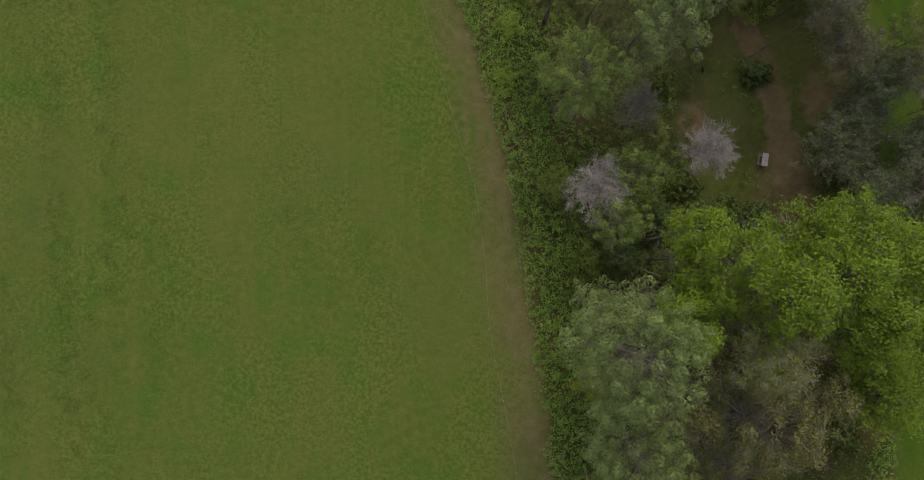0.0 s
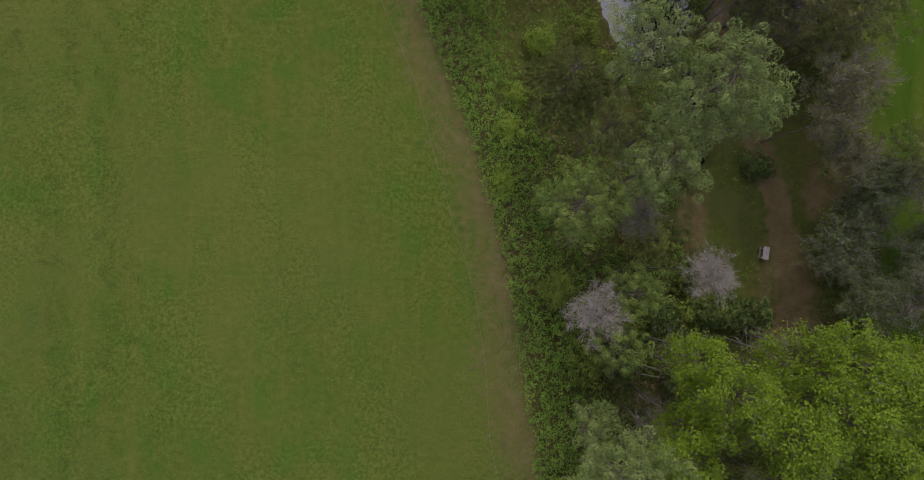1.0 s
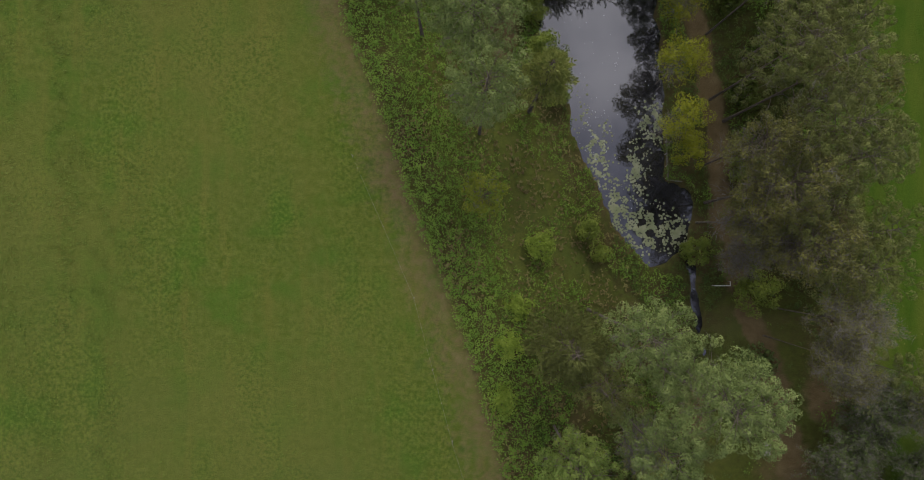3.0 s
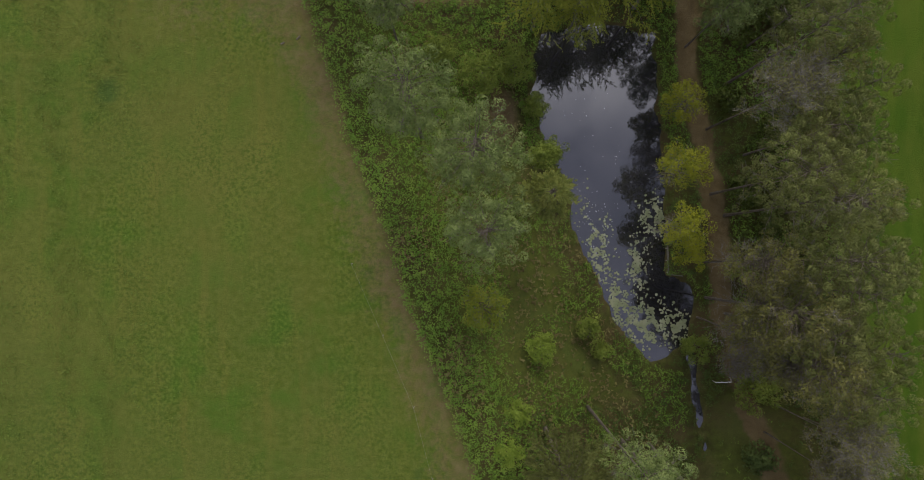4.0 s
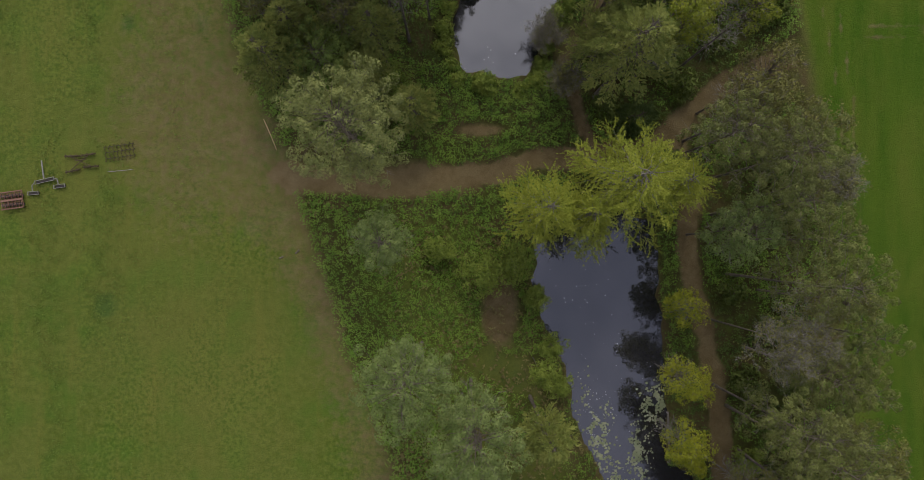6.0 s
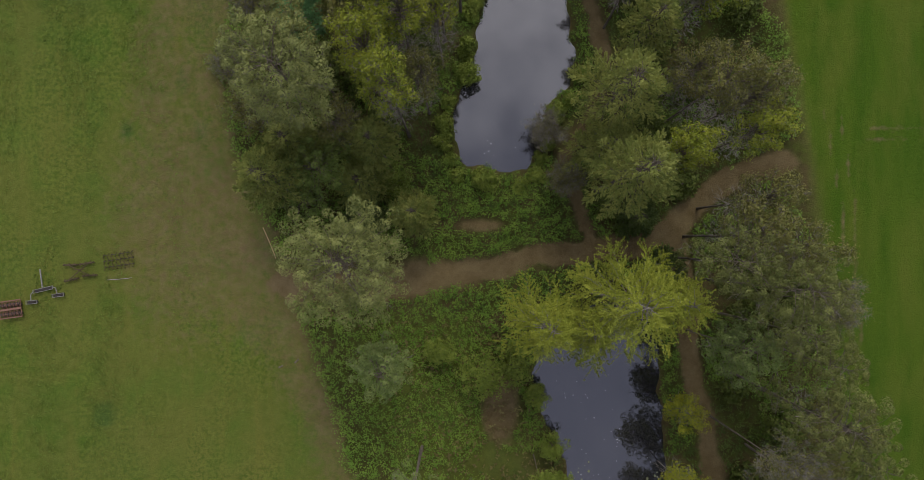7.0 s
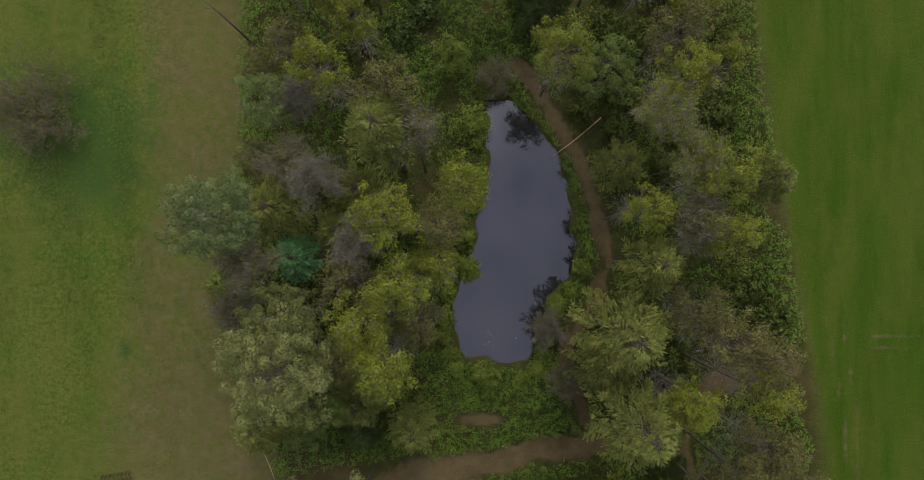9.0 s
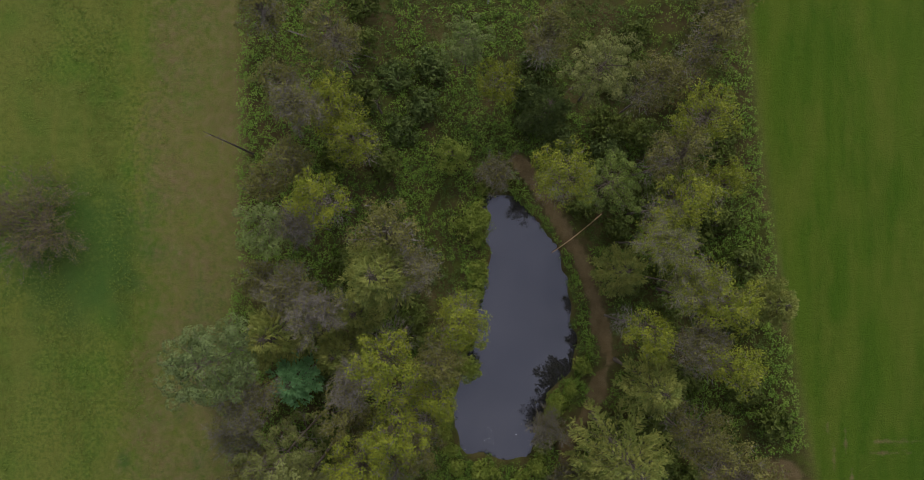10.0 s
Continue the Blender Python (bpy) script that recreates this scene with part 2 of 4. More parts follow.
def ponds(px, py):
    ragged = 0.45 * wave(px, py, 1.2, 2.0) + 0.12 * wave(px, py, 3.1, 5.0)
    return np.minimum(np.minimum(within(POND_1, px, py), within(POND_2, px, py)) + ragged, along(DITCH, px, py) - 0.16 - 0.34 * smooth(20, 27, py) + 0.5 * ragged)


def height(px, py):
    px, py = np.asarray(px, float), np.asarray(py, float)
    dw, de = px - west_of(py), east_of(py) - px
    z = -9.0 * smooth(-0.5, 20.0, dw)
    z = np.maximum(z, -3.4 - 5.6 * smooth(0.0, 12.0, de))
    z = np.where(de < 0, -3.4, z)
    z = z + np.where((dw > 0) & (de > 0), 0.25 * wave(px, py, 3.0, 1.0), 0.0) + 0.10 * wave(px, py, 9.0, 4.0)
    d = ponds(px, py)
    bank = smooth(3.0, 0.0, d)
    z = z * (1 - bank) + np.minimum(z, WATER_Z + 0.35) * bank
    return np.where(d < 0.35, np.minimum(z, WATER_Z + 0.35 - 1.0 * smooth(0.35, -0.8, d)), z)


def ground_at(x, y):
    return float(height(np.array([x]), np.array([y]))[0])


def raw_mesh(name, verts, faces, material=None, shade=False):
    """A mesh from arrays: verts n x 3, faces m x 3 or m x 4."""
    verts, faces = np.asarray(verts, np.float32), np.asarray(faces, np.int32)
    me = bpy.data.meshes.new(name)
    me.vertices.add(len(verts))
    me.vertices.foreach_set("co", verts.ravel())
    k = faces.shape[1]
    me.loops.add(faces.size)
    me.loops.foreach_set("vertex_index", faces.ravel())
    me.polygons.add(len(faces))
    me.polygons.foreach_set("loop_start", np.arange(0, faces.size, k, dtype=np.int32))
    me.update(calc_edges=True)
    if shade:
        me.polygons.foreach_set("use_smooth", np.ones(len(faces), bool))
    if material:
        me.materials.append(material)
    return me


def part_np(name, verts, faces, material, parent=None, label="", shade=False):
    ob = new(name, raw_mesh(name, verts, faces, material, shade))
    ob.parent = parent
    return tagged(ob, label)


def part(name, bm, material, parent=None, label=""):
    me = bpy.data.meshes.new(name)
    bm.to_mesh(me)
    bm.free()
    me.materials.append(material)
    ob = new(name, me)
    ob.parent = parent
    return tagged(ob, label)


def build_ground():
    far = np.array([75, 85, 100, 125, 160, 220, 320, 500, 900, 1800.0])
    xs = np.concatenate([-far[::-1], np.arange(-66, 66.1, 0.66), far])
    ys = np.concatenate([55 - 110 - far[::-1] + 0, np.arange(-48, 160.1, 0.66), 95 + far])
    gx, gy = np.meshgrid(xs, ys)
    gz = height(gx, gy)
    w, h = len(xs), len(ys)
    i = (np.arange(h - 1)[:, None] * w + np.arange(w - 1)[None, :]).ravel()
    me = raw_mesh("ground", np.stack([gx, gy, gz], -1).reshape(-1, 3), np.stack([i, i + 1, i + w + 1, i + w], 1), GROUND, True)
    px, py = gx.ravel(), gy.ravel()
    dw, de = px - west_of(py), east_of(py) - px
    soil = np.zeros(px.shape)
    for half, line in PATHS:
        soil = np.maximum(soil, 1 - smooth(half * 0.7, half * 1.7, along(line, px, py) + 0.55 * wave(px, py, 2.2, 3.0) + 0.35 * wave(px, py, 0.9, 1.0)))
    # worn margin beside the hedge bank, wider by the gateway
    margin = 3.4 + 1.6 * wave(px, py, 9.0, 5.0) + 5.0 * np.exp(-((py - 79) / 9.0) ** 2) + 6.0 * smooth(82, 96, py) - 1.0 * smooth(26, 40, py) * (1 - smooth(60, 70, py))
    soil = np.maximum(soil, (0.53 - 0.05 * smooth(80, 95, py) + 0.08 * wave(px, py, 2.5, 7.0)) * smooth(-margin - 7.0, -margin + 3.0, dw) * (dw < 0.8))
    soil = np.maximum(soil, 0.52 * (1 - smooth(0.3, 1.6, np.hypot((px + 29.0) / 11.0, (py - 84.0) / 17.0))) * (dw < 0.8))
    # wheel tracks in the eastern meadow
    for off in (2.2, 3.7):
        soil = np.maximum(soil, 0.50 * np.exp(-((de + off + 0.4 * wave(px, py, 14.0, off)) / 0.36) ** 2) * (py > 50) * (py < 96))
    for row in (92.6, 93.8):
        soil = np.maximum(soil, 0.52 * np.exp(-((py - row - 0.06 * (px - 48) - 0.3 * wave(px, py, 6.0, 2.0)) / 0.4) ** 2) * smooth(44, 47, px))
    soil = np.maximum(soil, 0.85 * (1 - smooth(0.6, 1.5, np.hypot((px - 4.6) / 2.2, (py - 61.0) / 4.2))))
    soil = np.maximum(soil, 0.56 * (1 - smooth(0.5, 1.4, np.hypot((px - 38.5) / 4.0, (py - 5.0) / 9.0))))
    soil = np.maximum(soil, 0.8 * (1 - smooth(0.6, 1.4, np.hypot((px - 43.0) / 3.0, (py - 17.0) / 4.0))))
    soil = np.maximum(soil, 0.8 * (1 - smooth(0.6, 1.4, np.hypot((px - 28.0) / 2.0, (py - 14.0) / 4.0))))
    soil = np.maximum(soil, 0.75 * (1 - smooth(0.6, 1.4, np.hypot((px + 4.0) / 6.0, (py - 76.8) / 2.6))))
    soil = np.maximum(soil, 0.75 * (1 - smooth(0.5, 1.3, np.hypot((px - 2.4) / 3.2, (py - 83.2) / 0.9))))
    lush = np.zeros(px.shape)
    for x, y, rx, ry, much in ((-41.0, 115.0, 8.0, 8.5, 0.95), (-38.0, 62.6, 1.3, 1.8, 0.9), (-27.5, 108.0, 2.2, 5.0, 0.5), (-36.0, 93.0, 0.8, 1.2, 0.9),
                               (-30.0, 98.5, 0.6, 1.6, 0.8), (-28.0, 92.5, 0.7, 1.4, 0.8), (4.5, -9.7, 0.5, 0.9, 0.9), (0.2, 12.7, 0.6, 0.5, 0.8),
                               (-10.0, 43.0, 0.7, 0.6, 0.9), (-4.7, 21.6, 0.5, 0.5, 0.7), (-7.6, 33.6, 0.4, 0.6, 0.8), (-46.0, 3.0, 1.0, 3.0, 0.5)):
        lush = np.maximum(lush, much * (1 - smooth(0.5, 1.3, np.hypot((px - x) / rx, (py - y) / ry) + 0.25 * wave(px, py, 1.2, x))))
    lush = np.maximum(lush, 0.16 * (1 - smooth(-5, 55, py + 8 * wave(px, py, 12.0, 3.0))) + 0.10 * (wave(px, py, 7.0, 11.0) > 0.3))
    bank = smooth(2, 6, dw) * (1 - smooth(17, 22, dw)) * smooth(24, 30, py) * (1 - smooth(70, 74, py))
    glade = 1 - smooth(0.6, 1.1, np.hypot((px - 35) / 7.5, (py - 12) / 19.0))
    d = ponds(px, py)
    soil = np.maximum(soil, (0.35 - 0.2 * (py > 85)) * (1 - smooth(0.3, 1.4, d)))
    data = np.stack([soil, smooth(-1, 1, -de), smooth(-0.5, 1.0, dw) * smooth(-0.5, 1.0, de) * (1 - 0.6 * np.maximum(bank, 0.7 * glade)), lush], 1).astype(np.float32)
    me.color_attributes.new("cover", "FLOAT_COLOR", "POINT").data.foreach_set("color", data.ravel())
    tagged(new("ground", me), "grazed pasture, wooded hollow and green meadow", "ground", kind="structure")


def build_water():
    for n, (poly, ditch) in enumerate(((POND_1, True), (POND_2, False))):
        lo, hi = poly.min(0) - 1.5, poly.max(0) + 1.5
        if ditch:
            lo[1], hi[0] = 5.0, 32.0
        v = [(lo[0], lo[1], WATER_Z), (hi[0], lo[1], WATER_Z), (hi[0], hi[1], WATER_Z), (lo[0], hi[1], WATER_Z)]
        ob = new("water_%d" % (n + 1), raw_mesh("water", v, [(0, 1, 2, 3)], WATER))
        tagged(ob, "still dark pond water reflecting a grey sky", "pond", kind="structure")


build_ground()
build_water()

# ---- plants: geometry of leaves, twigs and boughs ----
rng = np.random.default_rng(7)


def unit(v):
    return v / np.maximum(np.linalg.norm(v, axis=-1, keepdims=True), 1e-6)


def blades(base, way, length, width, flat=1.0, face=None):
    """One pointed leaf for each row: from base along way, its rise cut by flat, turned up or towards face. Returns verts, faces."""
    base, way = np.asarray(base, float), unit(np.asarray(way, float) * np.array([1, 1, flat]))
    n = len(base)
    length, width = np.broadcast_to(length, n)[:, None], np.broadcast_to(width, n)[:, None]
    side = unit(np.cross(way, rng.normal(size=(n, 3)) * 0.45 + (np.array([0, 0, 1.0]) if face is None else face)))
    verts = np.stack([base - side * width / 2, base + side * width / 2, base + way * length], 1).reshape(-1, 3)
    return verts, np.arange(3 * n).reshape(n, 3)


def tubes(lines, sides=5):
    """Tapered tubes, all with the same number of points: each line is a list of (point, radius)."""
    pts = np.array([[p for p, _ in line] for line in lines], float)
    rad = np.array([[r for _, r in line] for line in lines], float)
    count, m = rad.shape
    d = unit(np.gradient(pts, axis=1))
    a = unit(np.cross(d, np.where(np.abs(d[..., 2:3]) > 0.9, np.array([1.0, 0, 0]), np.array([0, 0, 1.0]))))
    b = np.cross(d, a)
    w = (2 * math.pi * np.arange(sides) / sides)[None, :, None, None]
    verts = pts[:, None] + (a[:, None] * np.cos(w) + b[:, None] * np.sin(w)) * rad[:, None, :, None]
    ring = np.arange(sides)[:, None] * m + np.arange(m - 1)[None]
    after = (np.arange(sides)[:, None] + 1) % sides * m + np.arange(m - 1)[None]
    quad = np.stack([ring, after, after + 1, ring + 1], -1).reshape(-1, 4)
    faces = (np.arange(count)[:, None, None] * sides * m + quad[None]).reshape(-1, 4)
    return verts.reshape(-1, 3), faces


def joined(parts):
    verts, faces, k = [], [], 0
    for v, f in parts:
        verts.append(v)
        faces.append(f + k)
        k += len(v)
    return np.vstack(verts), np.vstack(faces)


def scales(d, out=0.35):
    """Ways for leaves that lie on a round clump, given the directions from its middle."""
    return np.cross(d, rng.normal(size=d.shape)) + d * out


def ball(n, low=-1.0):
    """Even random directions, none below low."""
    d = unit(rng.normal(size=(3 * n + 40, 3)))
    d = d[d[:, 2] > low]
    return d[:n]


def bough(a, b, r, sag=0.1, n=4):
    a, b = np.array(a, float), np.array(b, float)
    s = np.linspace(0, 1, n)[:, None]
    p = a + (b - a) * s + np.array([0, 0, 1.0]) * (np.sin(s * math.pi) * sag * np.linalg.norm(b - a)) + rng.normal(size=(n, 3)) * 0.03 * np.linalg.norm(b - a) * s
    return [(q, r * (1 - 0.8 * float(t))) for q, t in zip(p, s[:, 0])]


def trunk_line(h, r, lean=0.25):
    s = np.linspace(0, 1, 7)
    off = rng.normal(size=2) * lean
    return [((off[0] * math.sin(3 * t) * t, off[1] * math.sin(2.5 * t) * t, -0.4 + (h + 0.4) * t), max(r * (1.25 - t) * (1.35 if t == 0 else 1) * 0.8, 0.03)) for t in s]


def at_height(line, z):
    pts = np.array([p for p, _ in line])
    return np.array([np.interp(z, pts[:, 2], pts[:, 0]), np.interp(z, pts[:, 2], pts[:, 1]), z])


def tufts(centres, radii, count, long=(0.14, 0.23), wide=(0.08, 0.12)):
    """Rounded tufts of needles, one round each centre."""
    k = len(centres) * count
    at, r = np.repeat(centres, count, 0), np.repeat(radii, count)[:, None]
    out = []
    for lift, inner in ((0.0, 0.84), (0.25, 0.88), (0.6, 0.80)):
        d = ball(k, -0.35)
        base = at + d * r * rng.uniform(inner - 0.1, inner + 0.08, (k, 1)) * np.array([1, 1, 0.9])
        out.append(blades(base, unit(scales(d, 0)) + d * lift, rng.uniform(*long, k), rng.uniform(*wide, k), 1.0, d * 1.4))
    return joined(out)


def brushes(bases, ways, long, count):
    """Needled shoots: short needles that stand off round each shoot, all pointing towards its tip."""
    k = len(bases) * count
    s = rng.uniform(0.05, 1.0, (k, 1))
    way, at, size = np.repeat(unit(ways), count, 0), np.repeat(bases, count, 0), np.repeat(long, count)[:, None]
    off = rng.normal(size=(k, 3)) * np.array([1, 1, 0.6])
    return blades(at + way * s * size, way + off * 0.42, rng.uniform(0.18, 0.30, k), rng.uniform(0.09, 0.135, k), 1.0, unit(off + np.array([0, 0, 0.5])) * 1.3)


def spaced(points, gap):
    """Of the points given, those that keep their distance from the ones before."""
    kept = np.empty((0, 3))
    for p in points:
        if not len(kept) or (((kept - p) * np.array([1, 1, 0.7])) ** 2).sum(1).min() > gap * gap:
            kept = np.vstack([kept, p])
    return kept


def pine_parts(h, R, depth=0.62, dense=1.0, tuft=1.0):
    """A lobed crown of rounded needle tufts, widest near its top; below it a flank of thinner boughs with dead twigs."""
    line = trunk_line(h * 0.96, 0.0065 * h)
    D = max(min(h * 0.5, R * 1.9), R * 1.2)
    flank = max(min(h * depth, R * 5.2) - D, 0.0)
    n = max(12, int(9 + 1.7 * R * R))
    low = int(0.5 * n * min(1.0, flank / (1.5 * R))) if flank > 0.5 else 0
    lobes, phase = rng.integers(3, 6), rng.uniform(0, 6.28)
    lines, spots, bare = [line], [], []
    for i in range(n + low):
        w = i * 2.39996 + rng.normal() * 0.3
        lobe = 1.0 + 0.14 * math.cos(lobes * w + phase)
        if i < n:
            q = (i + 0.5) / n
            z = h - D * (0.04 + 0.80 * q ** 1.4)
            reach = R * min(1.0, 0.25 + 1.1 * math.sqrt(q)) * rng.uniform(0.72, 1.05) * lobe
        else:
            q = (i - n + 0.5) / low
            z = h - 0.8 * D - flank * q
            reach = R * (0.92 - 0.35 * q) * rng.uniform(0.7, 1.05) * lobe
        tip = np.array([math.cos(w) * reach, math.sin(w) * reach, z + 0.10 * reach])
        start = at_height(line, max(z - 0.35 * reach, h * 0.25))
        lines.append(bough(start, tip, 0.02 + 0.006 * R, n=4))
        m = int((4 + 1.9 * reach) * (1.0 if i < n else 0.7))
        s = rng.uniform(0.42, 1.03, (m, 1))
        side = np.array([-math.sin(w), math.cos(w), 0.0])
        spots.append(start + (tip - start) * s + side * rng.normal(size=(m, 1)) * 0.16 * R + rng.normal(size=(m, 3)) * np.array([0.1, 0.1, 0.22]))
        if i >= n - 6:
            k = 9
            at = start + (tip - start) * rng.uniform(0.4, 1.0, (k, 1))
            bare.append(blades(at, (tip - start) / max(reach, 0.3) + rng.normal(size=(k, 3)) * 0.7, rng.uniform(0.5, 1.1, k), 0.05))
    spots.append(np.array([[0, 0, h - 0.2], [0.35, 0.2, h - 0.5], [-0.3, 0.3, h - 0.6]]))
    spots = spaced(np.vstack(spots), 0.74 * tuft / math.sqrt(dense))
    return lines, [], tufts(spots, rng.uniform(0.34, 0.50, len(spots)) * (0.9 + 0.05 * R) * tuft, int(34 * tuft)), joined(bare)


def spruce_parts(h, R, depth=0.72, droop=0.35, dense=1.0):
    """Whorls of feathered boughs that spread like a star, each set with needled shoots."""
    line = trunk_line(h, 0.011 * h, 0.1)
    D = max(min(h * depth, 1.7 * R), min(1.2 * R, h * 0.9))
    skirt = min(1.6 * R, max(h * 0.9 - D, 0.0))
    whorls = int(6 + 1.1 * R)
    lines, bases, ways, longs = [line], [], [], []
    for level in range(whorls + 3):
        q = (level + 0.6) / whorls
        arms = 6 if q < 0.3 else 8
        low = max(0.0, q - 1.0)
        z0 = h - D * min(q, 1.0) - skirt * low * 3.0
        turn = rng.uniform(0, 6.28)
        for arm in range(arms):
            w = turn + 6.283 * arm / arms + rng.normal() * 0.13
            z = max(z0 + rng.normal() * 0.12, 0.4)
            reach = R * (0.12 + 0.92 * min(q, 1.0) ** 0.75) * rng.uniform(0.72, 1.14) * (1.0 - 0.5 * low)
            start = at_height(line, z)
            way = np.array([math.cos(w), math.sin(w), 0.0])
            s = np.linspace(0, 1, 4)
            pts = start + way * (reach * s)[:, None] + np.array([0, 0, 1.0]) * (reach * (0.30 * s - droop * 1.3 * s * s))[:, None]
            lines.append([(p, (0.022 + 0.006 * R) * (1.05 - t)) for p, t in zip(pts, s)])
            m = int((4 + 4.6 * reach) * dense)
            t = np.concatenate([[1.0], np.sqrt(rng.uniform(0.06, 1.0, m))])
            at = np.stack([np.interp(t, s, pts[:, j]) for j in range(3)], 1)
            side = np.where(np.arange(m + 1) % 2, -1.0, 1.0)[:, None] * np.array([-way[1], way[0], 0.0])
            side[0] = 0
            out = way * rng.uniform(0.6, 1.0, (m + 1, 1)) + side * rng.uniform(0.45, 0.95, (m + 1, 1)) + np.array([0, 0, 1.0]) * rng.uniform(0.0, 0.6, (m + 1, 1))
            bases.append(at)
            ways.append(out)
            longs.append((0.30 + 0.30 * reach * (1.08 - t)) * rng.uniform(0.75, 1.2, m + 1))
    return lines, [], brushes(np.vstack(bases), np.vstack(ways), np.concatenate(longs), 16)


def broad_parts(h, R, depth=0.55, leaf_size=0.22, dense=1.0, flat=1.0, twigs=0, shell=(0.6, 1.05), bulge=1.2):
    line = trunk_line(h * 0.8, 0.0065 * h, 0.5)
    D = max(min(h * depth, R * 3.4 * flat), R * 0.9)
    n = int(18 + 5.0 * R * R)
    v = rng.random(n) ** 1.25
    wide = R * np.sin(0.5 * math.pi * np.clip(v / 0.38 + 0.12, 0, 1)) * (1 - 0.45 * np.clip((v - 0.5) / 0.5, 0, 1)) * np.sqrt(rng.uniform(0.12, 1.0, n)) * 0.97
    w = 2 * math.pi * rng.random(n)
    c = np.stack([wide * np.cos(w), wide * np.sin(w), h - 0.35 - D * v * 0.9], 1)
    lines, leaf, bare = [line], [], []
    for p in c:
        low = at_height(line, min(max(p[2] - 0.5 * np.hypot(p[0], p[1]) - 0.8, h * 0.12), h * 0.78))
        lines.append(bough(low, p, 0.025 + 0.008 * R, 0.06, 4))
        r = rng.uniform(0.5, 0.95) * (0.55 + 0.13 * R)
        e = ball(int(54 * dense), -0.5)
        at = p + e * r * rng.uniform(*shell, (len(e), 1)) * np.array([1, 1, 0.75])
        leaf.append(blades(at, scales(e, 0.5), leaf_size * rng.uniform(0.8, 1.5, len(e)), leaf_size * rng.uniform(0.7, 1.1, len(e)), 0.8, e * bulge + np.array([0, 0, 1.4 - bulge])))
        leaf.append(blades(at, scales(e, 0.2), leaf_size * rng.uniform(0.8, 1.4, len(e)), leaf_size * 0.8, 0.8, e * bulge + np.array([0, 0, 1.2 - bulge])))
        if twigs:
            u = ball(twigs, 0.0)
            bare.append(blades(np.repeat(p[None], len(u), 0), u + np.array([0, 0, 0.4]), r * rng.uniform(0.9, 1.35, len(u)), 0.05))
    if twigs and h > 9:
        k = int(90 + 25 * R)
        w, z = rng.uniform(0, 6.28, k), rng.uniform(0.3, 0.75, k) * h
        out = np.stack([np.cos(w), np.sin(w), rng.uniform(0.0, 0.6, k)], 1)
        stem = np.stack([at_height(line, q) for q in z])
        for start in (0.1, 0.45):
            bare.append(blades(stem + out * R * start + rng.normal(size=(k, 3)) * 0.2, out + rng.normal(size=(k, 3)) * 0.45, rng.uniform(0.5, 1.0, k) * R * 0.42, 0.06))
    return (lines, [], joined(leaf), joined(bare)) if twigs else (lines, [], joined(leaf))


def bare_parts(h, R, leaves=0, leaf_size=0.2, droop=0.0, depth=0.5):
    """A leafless crown: each limb is a piece of its own, with its twigs, and the finest twigs make a haze."""
    line = trunk_line(h * 0.85, 0.0065 * h, 0.4)
    D = max(min(h * depth, R * 2.2), R * 0.9)
    n = int(12 + 4 * R)
    limbs, ends, ways = [], [], []
    for i in range(n):
        w = i * 2.39996 + rng.normal() * 0.3
        q = (i + 0.5) / n
        reach = R * (0.18 + 0.75 * math.sqrt(q)) * rng.uniform(0.8, 1.1)
        tip = np.array([math.cos(w) * reach, math.sin(w) * reach, h - D * 0.6 * q * q - droop * reach])
        low = at_height(line, min(max(tip[2] - 1.0 * reach - 0.8, h * 0.25), h * 0.84))
        main = bough(low, tip, 0.03 + 0.006 * R, 0.08, 6)
        lines = [main]
        for _ in range(11):
            p = np.array(main[rng.integers(2, 6)][0])
            e = p + unit((tip - low)[None])[0] * rng.uniform(0.1, 0.9) * R * 0.30 + rng.normal(size=3) * R * 0.17 + np.array([0, 0, 0.10 * R - droop * 0.6])
            lines.append(bough(p, e, 0.018, 0.05, 4))
            for f in (0.5, 0.8, 1.0):
                ends.append(p + (e - p) * f)
                ways.append(e - p)
        limbs.append(lines)
    ends, ways = np.array(ends), unit(np.array(ways))
    haze = []
    for _ in range(6):
        haze.append(blades(ends + rng.normal(size=ends.shape) * 0.12, ways * 0.7 + rng.normal(size=ways.shape) * 0.6 + np.array([0, 0, 0.3]), rng.uniform(0.3, 0.75, len(ends)), 0.034))
    twigs = joined(haze)
    leaf = None
    if leaves:
        pick = ends[rng.integers(0, len(ends), leaves)] + rng.normal(size=(leaves, 3)) * 0.32
        leaf = blades(pick, rng.normal(size=(leaves, 3)) + np.array([0, 0, -droop]), leaf_size * rng.uniform(0.7, 1.4, leaves), leaf_size * 0.7)
    return [line], limbs, leaf, twigs


